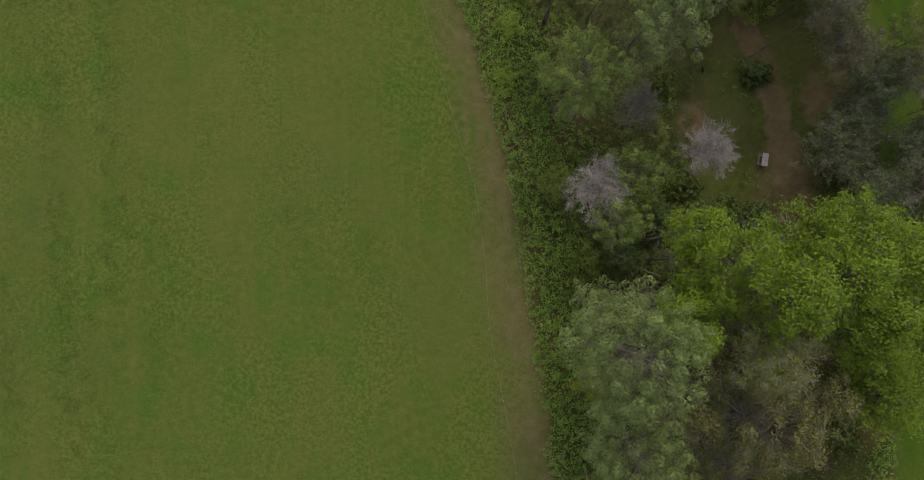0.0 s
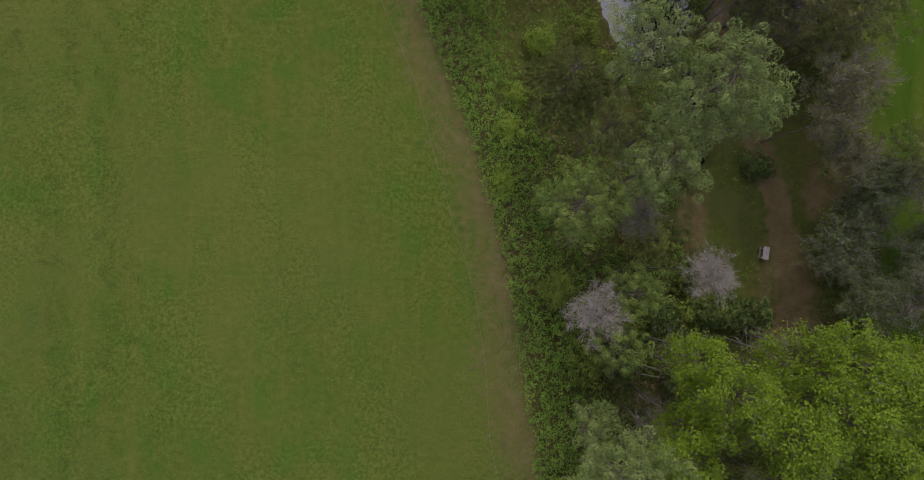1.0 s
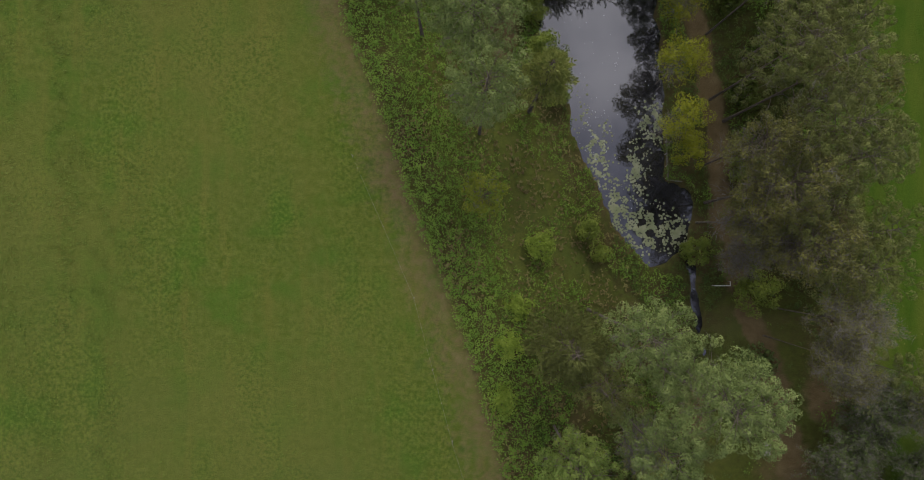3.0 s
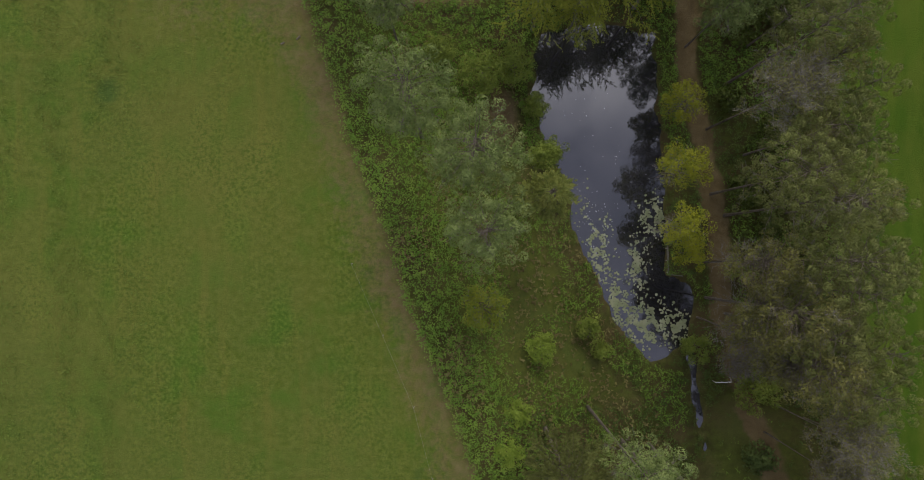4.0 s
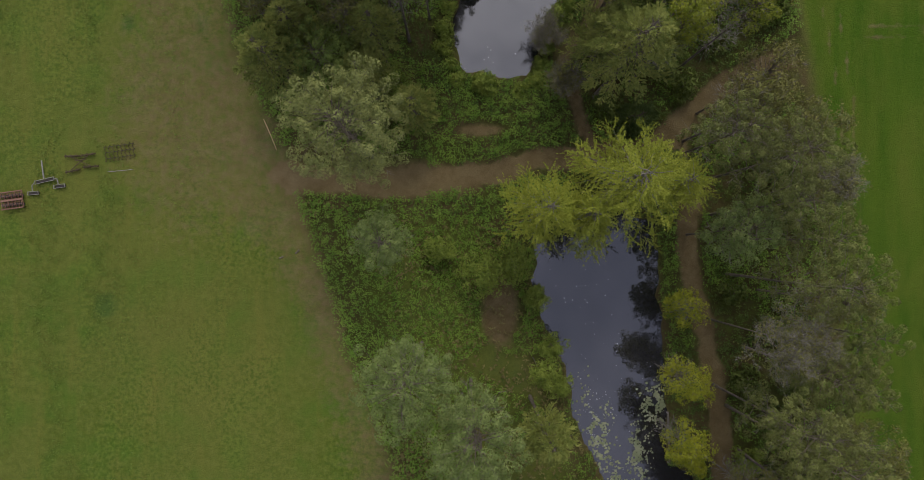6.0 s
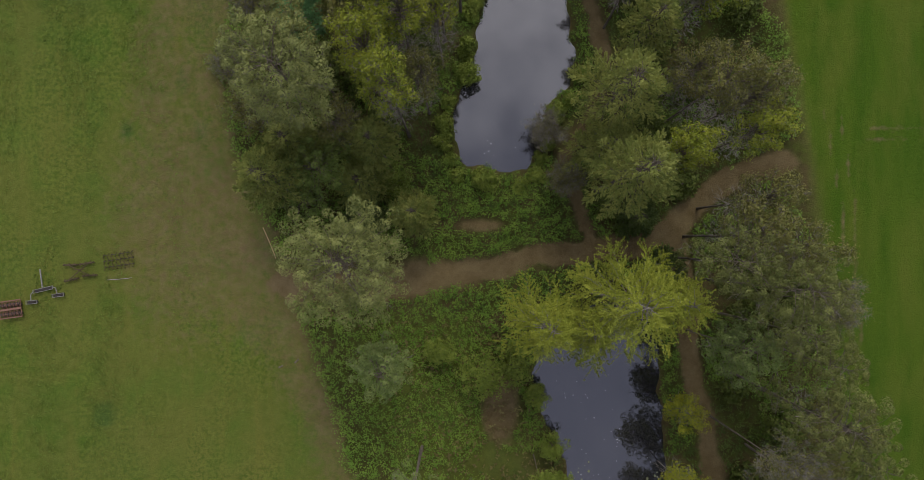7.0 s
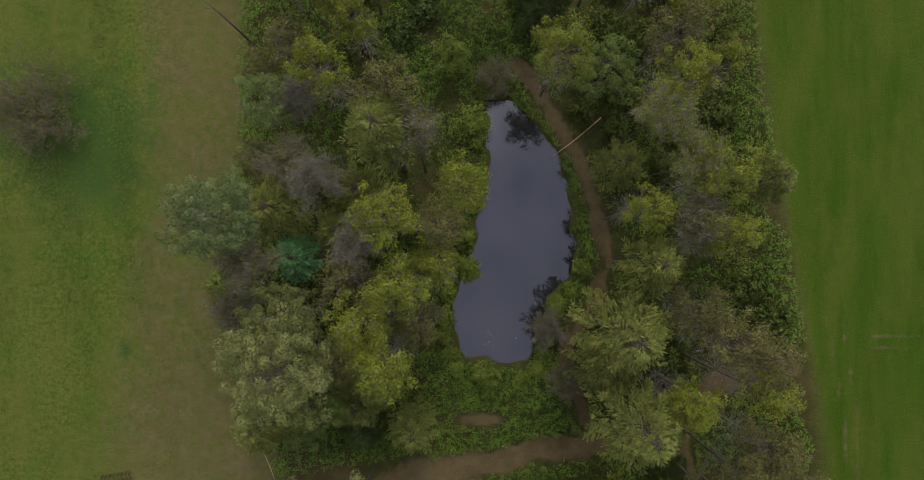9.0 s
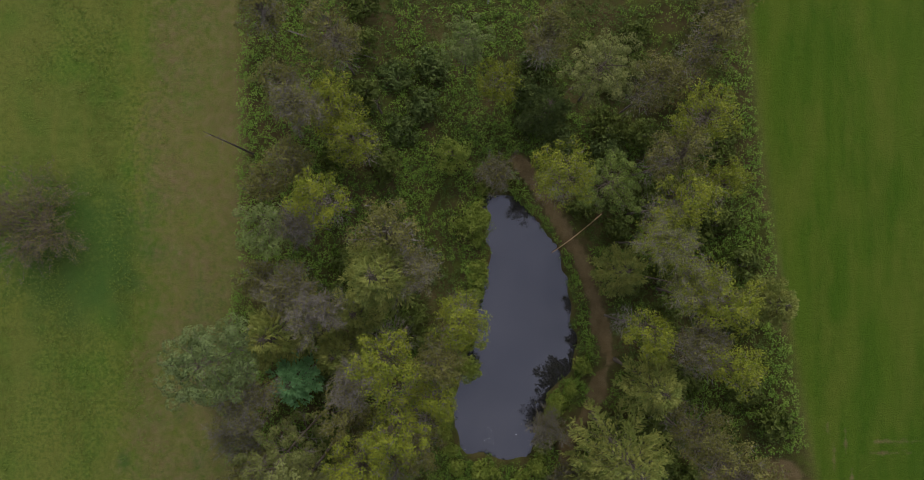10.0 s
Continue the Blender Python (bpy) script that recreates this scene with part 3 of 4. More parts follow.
def weeping_parts(h, R):
    """A spreading larch: long boughs hung all along with short leafy twigs."""
    line = trunk_line(h * 0.95, 0.010 * h, 0.3)
    lines, leaf = [line], []
    n = int(24 + 7 * R)
    for i in range(n):
        q = (i + 0.5) / n
        w = i * 2.39996 + rng.normal() * 0.3
        reach = R * (0.2 + 0.85 * q ** 0.7) * rng.uniform(0.6, 1.25)
        start = at_height(line, h - h * 0.6 * q)
        way = np.array([math.cos(w), math.sin(w), 0.0])
        s = np.linspace(0, 1, 7)
        pts = start + way * (reach * s)[:, None] + np.array([0, 0, 1.0]) * (reach * (0.36 * s - 0.46 * s * s))[:, None]
        pts[:, :2] += np.cumsum(rng.normal(size=(7, 2)) * 0.045 * reach, 0)
        lines.append([(p, 0.06 * (1.1 - t)) for p, t in zip(pts, s)])
        for k in range(int(7 + 3.0 * reach)):
            t = rng.uniform(0.15, 1.0)
            p = np.array([np.interp(t, s, pts[:, j]) for j in range(3)])
            sign = 1 if k % 2 else -1
            e = p + (way * rng.uniform(0.5, 1) + sign * np.array([-way[1], way[0], 0]) * rng.uniform(0.3, 0.9)) * rng.uniform(0.7, 1.9) + np.array([0, 0, rng.uniform(-0.4, 0.3)])
            m = 24
            at = p + (e - p) * rng.uniform(0.05, 1.05, (m, 1)) + rng.normal(size=(m, 3)) * 0.025
            leaf.append(blades(at, rng.normal(size=(m, 3)) + np.array([0, 0, 0.3]), rng.uniform(0.12, 0.22, m), 0.10, 0.6))
    return lines, [], joined(leaf)


def tree(kind, x, y, top, R):
    """Plant one tree with its top at that height above the pasture."""
    z = ground_at(x, y)
    h = max(top + (0.18 * R if top > 3 else 0.0) - z, 1.2)
    label, name, bark, leafmat, parts = KINDS[kind](h, R)
    root = new(name)
    root.empty_display_size = 0.5
    root.matrix_basis = pose(x, y, z, 0, 0, 0)
    tagged(root, label, "bush" if name in ("bush", "shrub") else "tree", name.replace("_", " ") + "s in the wooded hollow")
    lines, limbs, leaf, *twigs = parts
    if name == "bush":
        lines = lines[:10]
    stem = joined([tubes(lines[:1], 8)] + ([tubes(lines[1:], 3)] if lines[1:] else []))
    part_np("trunk", *stem, bark if name == "larch_tree" else BARK, root, shade=True)
    for limb in limbs:
        part_np("limb", *joined([tubes(limb[:1], 4), tubes(limb[1:], 3)]), bark, root, shade=True)
    for v, f in twigs:
        tagged(part_np("twig_haze", v, f, GREY_BARK if bark is BARK else bark, root), kind="stuff")
    if leaf is not None:
        part_np("crown", *leaf, leafmat, root)
    return root


KINDS = {
    "pine": lambda h, R: ("tall grey-green pine with clumped rounded boughs", "pine_tree", BARK, PINE, pine_parts(h, R, 0.62, 1.2, 1.2)),
    "blue": lambda h, R: ("tall round-headed blue-green pine at the pasture's edge", "pine_tree", BARK, BLUE_PINE, pine_parts(h, R, 0.5, 1.6, 1.3)),
    "field": lambda h, R: ("tall olive-green pine with clumped rounded boughs", "pine_tree", BARK, OLIVE_PINE, pine_parts(h, R, 0.62, 1.2, 1.2)),
    "dull": lambda h, R: ("thin olive-grey pine with dead lower twigs", "pine_tree", BARK, DULL_PINE, pine_parts(h, R, 0.7, 0.72)),
    "young": lambda h, R: ("young round-headed grey-green pine on the bank", "pine_tree", BARK, PINE, pine_parts(h, R, 0.6, 1.45)),
    "waterside": lambda h, R: ("low green bush overhanging the pond", "bush", BARK, BUSH, broad_parts(h, R, 0.9, 0.22, 0.55, 0.6)),
    "ivy": lambda h, R: ("dark ivy-covered scrub on the hollow's floor", "bush", BARK, DARK_SPRUCE, broad_parts(h, R, 0.95, 0.26, 0.5, 0.7)),
    "spruce": lambda h, R: ("feathery green spruce with drooping boughs", "spruce_tree", BARK, SPRUCE, spruce_parts(h, R)),
    "green": lambda h, R: ("bushy bright green pine with upturned tufts", "pine_tree", BARK, GREEN_PINE, pine_parts(h, R, 0.7, 1.0)),
    "old": lambda h, R: ("feathery olive-brown old spruce", "spruce_tree", BARK, DULL_PINE, spruce_parts(h, R)),
    "dark": lambda h, R: ("low shaggy dark green spruce in the shade", "spruce_tree", BARK, DARK_SPRUCE, spruce_parts(h, R, 0.95, 0.25)),
    "fir": lambda h, R: ("small blue-green fir among taller trees", "fir_tree", BARK, FIR, spruce_parts(h, R, 0.8, 0.2)),
    "larch": lambda h, R: ("spreading yellow-green larch leaning over the pond", "larch_tree", GREY_BARK, LARCH, weeping_parts(h, R)),
    "lime": lambda h, R: ("broadleaf tree in fresh bright green leaf", "broadleaf_tree", GREY_BARK, LIME, broad_parts(h, R, 0.5, 0.17, 1.2, 1.0, 4, (0.1, 1.35), 0.35)),
    "yellow": lambda h, R: ("slender birch with yellow-green spring leaves", "birch_tree", GREY_BARK, YELLOW, broad_parts(h, R, 0.45, 0.14, 1.2, 1.0, 5, (0.35, 1.0))),
    "olive": lambda h, R: ("olive-brown tree with thin young leaves", "broadleaf_tree", GREY_BARK, OLIVE, broad_parts(h, R, 0.6, 0.15, 0.85, 1.0, 6, (0.3, 1.1))),
    "bare": lambda h, R: ("leafless tree with pale grey twigs", "bare_tree", PALE_BARK, None, bare_parts(h, R)),
    "grey": lambda h, R: ("leafless tree with dull grey twigs", "bare_tree", GREY_BARK, OLIVE, bare_parts(h, R, 1100, 0.17)),
    "whiteshrub": lambda h, R: ("dark tangled shrub with greyish bare twigs", "shrub", GREY_BARK, DARK_SPRUCE, bare_parts(h, R, 3600, 0.22, 0.0, 0.9)),
    "sparse": lambda h, R: ("half-bare tree with pale twigs and few leaves", "bare_tree", GREY_BARK, OLIVE, bare_parts(h, R, 3000, 0.18)),
    "sparse_yellow": lambda h, R: ("pale-twigged birch with sparse yellowish leaves", "birch_tree", GREY_BARK, YELLOW, bare_parts(h, R, 6000, 0.14)),
    "bush": lambda h, R: ("rounded light green bush on the bank", "bush", BARK, BUSH, broad_parts(h, R, 0.9, 0.17, 0.9, 0.6)),
    "limebush": lambda h, R: ("bright yellow-green bush on the bank", "bush", BARK, FRESH, broad_parts(h, R, 0.9, 0.16, 0.9, 0.6, 0, (0.3, 1.1), 0.6)),
    "thicket": lambda h, R: ("understorey bush beneath the trees, its green darkened for shade", "bush", BARK, SHADE_TONED_BUSH, broad_parts(h, R, 0.95, 0.30, 0.30, 0.7)),
    "goldbush": lambda h, R: ("yellow-green bush beside the pond", "bush", BARK, GOLD, broad_parts(h, R, 0.9, 0.15, 1.0, 0.7, 2)),
    "shrub": lambda h, R: ("greyish-brown shrub with thin twigs and few leaves", "shrub", RED_BARK, OLIVE, bare_parts(h, R, 4200, 0.17, 0.0, 0.9)),
}

# the trees and bushes: kind, place, height of the top, radius of the crown
tree("pine", 13.1, -8.7, 24, 5.0)
tree("pine", 12.3, -5.9, 12, 2.4)
tree("pine", 14.5, -17.6, 17, 4.5)
tree("olive", 26.6, -16.0, 18, 5.0)
tree("olive", 20, -15.2, 14, 3.6)
tree("sparse_yellow", 25.8, -10.3, 16, 3.0)
tree("lime", 22.5, -1.9, 20, 4.0)
tree("lime", 25.9, -4.1, 21, 4.5)
tree("lime", 31, -2.8, 20, 4.0)
tree("lime", 18.4, -7.3, 19, 2.8)
tree("lime", 21.3, 0.4, 15, 3.0)
tree("lime", 34.2, 0.3, 17, 4.0)
tree("lime", 30.4, 0.3, 16, 3.5)
tree("lime", 19.9, -5.4, 15, 2.5)
tree("lime", 35, -6.3, 17, 3.5)
tree("green", 14, 1.7, 12.5, 2.7)
tree("bare", 12.1, 4.9, 11.5, 2.7)
tree("bare", 22.4, 8.3, 11.5, 2.5)
tree("green", 16.1, 6.3, 11, 3.1)
tree("green", 10.2, 14.4, 16.4, 3.8)
tree("pine", 15.0, 26.8, 20.5, 3.3)
tree("pine", 19.2, 22.6, 24, 4.0)
tree("pine", 16.3, 17.4, 20, 3.3)
tree("old", 9.4, 25.3, 16, 3.8)
tree("dull", 13.2, 21.6, 13, 3.0)
tree("grey", 18, 14.0, 4, 2.5)
tree("spruce", 20, 11.5, 3, 2.2)
tree("whiteshrub", 41.8, 10.3, -0.5, 4.0)
tree("whiteshrub", 43.5, 14.0, 0, 3.0)
tree("sparse", 40.5, 20.5, 3, 3.0)
tree("ivy", 35.3, 20.5, -6.8, 2.0)
tree("whiteshrub", 44.1, 4.8, 2, 3.4)
tree("whiteshrub", 44.4, 17.7, 2, 3.4)
tree("sparse", 36.4, 23.6, 7, 2.6)
tree("sparse", 37.4, 27.0, 8.5, 3.5)
tree("dull", 37.8, 32.3, 11, 4.0)
tree("dull", 32, 37.8, 13.5, 3.6)
tree("sparse", 32.9, 34.4, 4, 3.0)
tree("dull", 33.1, 44.6, 16.5, 4.0)
tree("olive", 29.7, 39.7, 15.6, 4.0)
tree("dull", 30.3, 52.3, 15, 3.9)
tree("dull", 32, 49.7, 18, 3.5)
tree("dull", 34.2, 41.7, 16, 3.5)
tree("olive", 28.7, 44.0, 12, 3.5)
tree("olive", 28.7, 37.3, 10, 3.0)
tree("olive", 32.6, 34.4, 14, 4.0)
tree("sparse", 29.8, 60.2, 12, 3.5)
tree("dull", 33.9, 56.9, 12, 3.5)
tree("dull", 32, 65.6, 17, 3.6)
tree("dull", 37.2, 60.7, 12, 2.3)
tree("pine", 27.4, 70.4, 9, 3.2)
tree("dull", 24.5, 79.3, 15, 3.5)
tree("dull", 28.5, 76.7, 17, 3.6)
tree("olive", 27, 81.8, 14, 3.0)
tree("dull", 30, 72.8, 14, 3.0)
tree("larch", 16, 75.0, 13, 6.4)
tree("larch", 8.6, 72.5, 9, 4.4)
tree("larch", 21, 75.1, 10, 3.6)
tree("larch", 13, 71.7, 7.5, 3.2)
tree("goldbush", 23.9, 54.4, 3, 2.8)
tree("goldbush", 23.9, 47.9, 3, 2.6)
tree("goldbush", 25, 62.0, 0, 2.4)
tree("goldbush", 25.8, 45.1, -1, 2.1)
tree("bush", 33.4, 43.7, -5.5, 2.0)
tree("bush", 34.8, 29.0, -5, 2.8)
tree("bush", 27.8, 33.9, -5, 2.0)
tree("grey", 31.6, 33.1, -3, 2.6)
tree("pine", 2.0, 47.3, 20, 3.5)
tree("pine", 1.0, 53.6, 20.4, 3.9)
tree("pine", -4.5, 58.1, 22, 3.8)
tree("spruce", 8.2, 50.8, 11, 2.5)
tree("bush", 8.6, 55.5, 3, 1.5)
tree("waterside", 1.0, 101.2, -6, 1.3)
tree("bush", 8.9, 62.6, -6, 1.7)
tree("bush", 10.6, 57.2, -5, 1.6)
tree("bush", 11.5, 52.5, -5.5, 1.5)
tree("young", -7.4, 69.3, 12.5, 2.9)
tree("bush", -2.5, 68.5, -2.5, 2.0)
tree("bush", 2.3, 65.9, -2, 2.8)
tree("bush", 6.2, 67.0, -3, 2.4)
tree("yellow", 2.1, 39.7, 4.5, 2.4)
tree("limebush", 8.9, 34.5, -2, 1.7)
tree("limebush", 6.2, 27.6, -1, 1.6)
tree("limebush", 5.1, 23.4, 0.3, 1.6)
tree("limebush", 4.2, 17.6, 0, 1.8)
tree("bush", 15.1, 36.3, -5, 1.5)
tree("bush", 16.4, 33.5, -6, 1.2)
tree("bush", 10.2, 6.2, 2, 2.0)
tree("bush", 13.6, -2.4, 0, 2.5)
tree("yellow", 13, -14.1, 6, 2.0)
tree("field", -10.1, 78.9, 18.5, 5.2)
tree("spruce", -5.3, 84.2, 3, 2.6)
tree("spruce", 16.2, 87.3, 14.7, 4.3)
tree("spruce", 15.6, 95.5, 12.8, 4.5)
tree("spruce", 15.3, 90.9, 5, 3.8)
tree("yellow", 20.4, 89.0, 13.5, 2.0)
tree("yellow", 21.2, 89.8, 13, 2.4)
tree("olive", 24.2, 95.4, 15, 3.0)
tree("olive", 26.1, 94.2, 16, 3.0)
tree("yellow", 26.8, 91.0, 14.7, 2.6)
tree("olive", 22.7, 97.9, 10.2, 3.0)
tree("spruce", 18.5, 102.1, 10.2, 3.0)
tree("sparse", 22.2, 106.4, 10.2, 2.5)
tree("yellow", 17.4, 107.4, 11.6, 2.3)
tree("yellow", 23.5, 110.7, 14.4, 3.1)
tree("spruce", 29.3, 110.2, 10.5, 2.2)
tree("sparse_yellow", 21.5, 112.2, 10.6, 2.6)
tree("sparse_yellow", 18.5, 116.2, 11.5, 2.8)
tree("yellow", 20.2, 119.7, 14, 2.8)
tree("yellow", 22.8, 127.8, 12.5, 3.0)
tree("yellow", 9.6, 122.5, 11.8, 3.3)
tree("green", 14.8, 121.9, 6.5, 3.4)
tree("field", 14.2, 133.5, 7, 3.6)
tree("spruce", 17.5, 113.0, 2, 2.8)
tree("yellow", 24, 104.8, 14, 2.8)
tree("olive", 28.7, 85.2, 12, 3.0)
tree("grey", 10.2, 94.4, -6, 2.3)
tree("field", -14.2, 94.1, 21.8, 4.2)
tree("spruce", -18.8, 87.2, 11.1, 3.3)
tree("green", -14.6, 88.3, 7, 3.3)
tree("spruce", -10.9, 87.4, 4, 3.0)
tree("yellow", -6.4, 94.0, 20, 2.9)
tree("yellow", -8.5, 97.3, 19, 2.8)
tree("yellow", -5.4, 100.5, 19.3, 2.8)
tree("olive", -10.1, 100.9, 15.9, 2.5)
tree("grey", -9, 104.0, 15, 2.1)
tree("yellow", -2.2, 102.5, 14.4, 2.7)
tree("olive", -2.1, 105.7, 16, 2.5)
tree("yellow", -0.2, 109.2, 16.7, 2.9)
tree("yellow", -6.3, 106.4, 20.6, 2.9)
tree("spruce", -6.8, 113.4, 19.9, 3.0)
tree("olive", -6.5, 116.7, 19, 3.0)
tree("sparse", -4.4, 113.3, 15.8, 2.5)
tree("grey", -12.7, 109.8, 13.3, 2.6)
tree("yellow", -12.5, 120.0, 16.2, 2.8)
tree("grey", -15, 117.6, 10.3, 2.0)
tree("fir", -15.8, 102.9, 10, 2.2)
tree("blue", -20.2, 106.1, 19.5, 3.7)
tree("spruce", -17.5, 107.3, 12, 3.5)
tree("sparse", -18.6, 102.3, 14, 2.6)
tree("bush", -25, 99.9, 2.5, 2.0)
tree("olive", -11.9, 92.7, 9.3, 2.6)
tree("dull", -14.7, 98.0, 18, 3.0)
tree("pine", -17.8, 117.2, 12, 2.6)
tree("yellow", -12.7, 129.3, 9.5, 3.2)
tree("sparse", -14.8, 128.0, 12, 2.2)
tree("yellow", -10.8, 126.1, 10.2, 2.8)
tree("bush", 1.1, 118.4, -5.5, 2.5)
tree("sparse", 4, 124.3, -6.5, 2.2)
tree("young", 0.4, 137.0, 4, 2.5)
tree("yellow", 3.9, 133.8, 1, 2.6)
tree("olive", -12.6, 135.8, 12, 3.0)
tree("olive", 19, 131.8, 10, 3.0)
tree("olive", 24.4, 135.3, 10, 3.0)
tree("shrub", -44.8, 118.0, 3, 5.4)
tree("dull", 40, 35.8, 10, 3.2)
tree("dull", 41, 43.9, 9, 3.0)
tree("olive", 38, 49.8, 12, 3.2)
tree("dull", 37, 55.8, 11, 3.0)
tree("olive", 35, 63.8, 13, 3.0)
tree("dull", 34, 69.8, 12, 3.0)
tree("olive", 33, 79.8, 12, 3.0)
tree("sparse", 35, 74.9, 9, 2.6)
tree("dull", 40, 25.9, 6, 3.0)
tree("olive", -18, 131.9, 8, 2.8)
tree("olive", -20, 122.4, 6, 2.4)
tree("dark", 9.5, 131.0, 1, 2.6)
tree("olive", 9, 137.9, 6, 3.0)
tree("olive", 20.5, 124.3, 12, 3.0)
tree("yellow", 25, 121.8, 10, 2.6)
tree("olive", 27, 139.9, 9, 3.0)
tree("bush", -1, 126.6, -3, 2.4)
tree("olive", -17, 123.9, 9, 2.6)
tree("olive", -20, 138.9, 8, 3.0)
tree("olive", -20, 93.8, 10, 3.0)
tree("sparse", -21.5, 97.9, 8, 2.6)
tree("spruce", -17, 90.9, 9, 2.8)
tree("spruce", -12, 105.4, 9, 2.6)
tree("spruce", -10, 109.3, 10, 2.6)
tree("sparse", -16, 111.8, 10, 2.6)
tree("olive", -20, 112.4, 8, 2.4)
tree("olive", -4, 96.8, 12, 2.6)
tree("spruce", -9, 90.9, 8, 2.6)
tree("olive", 16, -12.7, 12, 3.0)
tree("dull", 22, -8.7, 12, 3.0)
tree("olive", 30, -9.2, 13, 3.4)
tree("olive", 32, -14.2, 14, 3.2)
tree("dull", 18, -21.2, 14, 3.6)
tree("olive", 26, -22.2, 13, 3.6)
tree("dull", 13, -24.2, 12, 3.2)
tree("lime", 38.5, -3.2, 12, 3.0)
tree("pine", 22.5, 22.1, 21, 3.0)
tree("sparse", 12.2, 88.6, -5, 2.2)
tree("lime", 37, -1.8, 17, 3.6)
tree("lime", 35.5, -8.2, 15, 3.4)
tree("green", -16.5, 85.0, 3, 2.6)
tree("bush", -8, 88.4, -3, 2.4)
tree("dark", -11, 84.0, 1, 2.4)
tree("bush", 26, 2.9, -5, 2.3)
tree("bush", 30.5, 3.3, -5.5, 2.3)
tree("bush", 22, 3.6, -5, 2.1)
tree("dark", 17, -1.5, 2, 2.6)
tree("bush", 19.5, 2.3, -4, 2.2)
tree("ivy", 9.3, 137.6, -5.5, 2.4)
tree("ivy", 7.6, 134.4, -6, 2.2)
tree("ivy", 8.4, 130.8, -6.5, 2.0)
tree("ivy", 11.6, 128.0, -6, 2.2)
tree("ivy", -4.5, 132.7, -6.5, 2.2)
tree("ivy", -8.0, 135.7, -6, 2.4)
tree("ivy", -3.5, 137.7, -6, 2.2)
tree("ivy", -12, 133.1, -5, 2.2)
tree("ivy", -7.3, 129.5, -6.5, 2.0)
tree("ivy", 17.5, 127.1, -5.5, 2.2)
tree("ivy", 31, 3.1, -4.5, 2.4)
tree("ivy", 34.6, 2.8, -4.5, 2.3)
tree("ivy", 28.4, 3.5, -4.5, 2.2)
tree("ivy", 22.8, 3.3, -3.5, 2.2)
# two dark spruces added to stand in for deep shade over the path
tree("dark", 20.5, 84.0, -3, 2.4)
tree("dark", 23.6, 78.0, -2, 2.4)
tree("grey", 47.5, 5.5, 5, 3.6)
tree("whiteshrub", 48.5, 10.5, 2, 3.4)
tree("sparse", 50.5, 14.5, 4, 3.4)
tree("grey", 47.5, 17.5, 5, 3.2)
tree("dull", 46.5, 21.0, 6, 3.0)
tree("whiteshrub", 51.5, 6.5, 1, 3.2)
tree("sparse", 52.5, 1.5, 4, 3.4)
tree("lime", 43.0, -15.5, 6, 4.0)
tree("lime", 46.5, -10.5, 6, 3.8)
tree("lime", 40.5, -11.0, 9, 3.4)
tree("lime", 43.5, -1.5, 10, 3.6)
tree("lime", 42.0, -6.5, 11, 3.4)
tree("lime", 46.5, -4.5, 8, 3.2)


# ---- low growth: nettles, brambles, bracken ----
def cover_points(x0, x1, y0, y1, per_m2, keep):
    n = int((x1 - x0) * (y1 - y0) * per_m2)
    px, py = rng.uniform(x0, x1, n), rng.uniform(y0, y1, n)
    chosen = rng.random(n) < keep(px, py)
    return px[chosen], py[chosen]


def low_growth(name, label, material, px, py, tall, leaves, size, spread=0.10):
    """Plants of the same kind: round each place a dome of leaves."""
    z = height(px, py)
    n = len(px)
    out = []
    hgt = tall * rng.uniform(0.45, 1.15, n)
    wide = spread * rng.uniform(0.7, 1.3, n)
    for k in range(leaves):
        off = rng.normal(size=(n, 2)) * 0.6
        base = np.stack([px + wide * off[:, 0], py + wide * off[:, 1], z + hgt * np.clip(1.0 - 0.35 * (off ** 2).sum(1), 0.25, 1.0) * rng.uniform(0.8, 1.0, n)], 1)
        way = np.stack([off[:, 0], off[:, 1], np.zeros(n)], 1) + rng.normal(size=(n, 3)) * 0.6
        out.append(blades(base, way, size * rng.uniform(0.8, 1.5, n), size * rng.uniform(0.7, 1.1, n), 0.5, np.stack([off[:, 0], off[:, 1], np.full(n, 0.8)], 1) * 1.3))
    ob = new(name, raw_mesh(name, *joined(out), material))
    return tagged(ob, label, "undergrowth", kind="stuff")


def wood_mask(px, py):
    dw, de = px - west_of(py), east_of(py) - px
    path = np.min([along(line, px, py) - half for half, line in PATHS], 0)
    gap = np.exp(-((py - 77.2) / 2.6) ** 4) * (px < -4)
    dry = (ponds(px, py) > 0.2 + 0.5 * wave(px, py, 0.9, 4.0)) & (path > 0.4 + 0.4 * wave(px, py, 1.5, 1)) & (gap < 0.4)
    return dw, de, dry


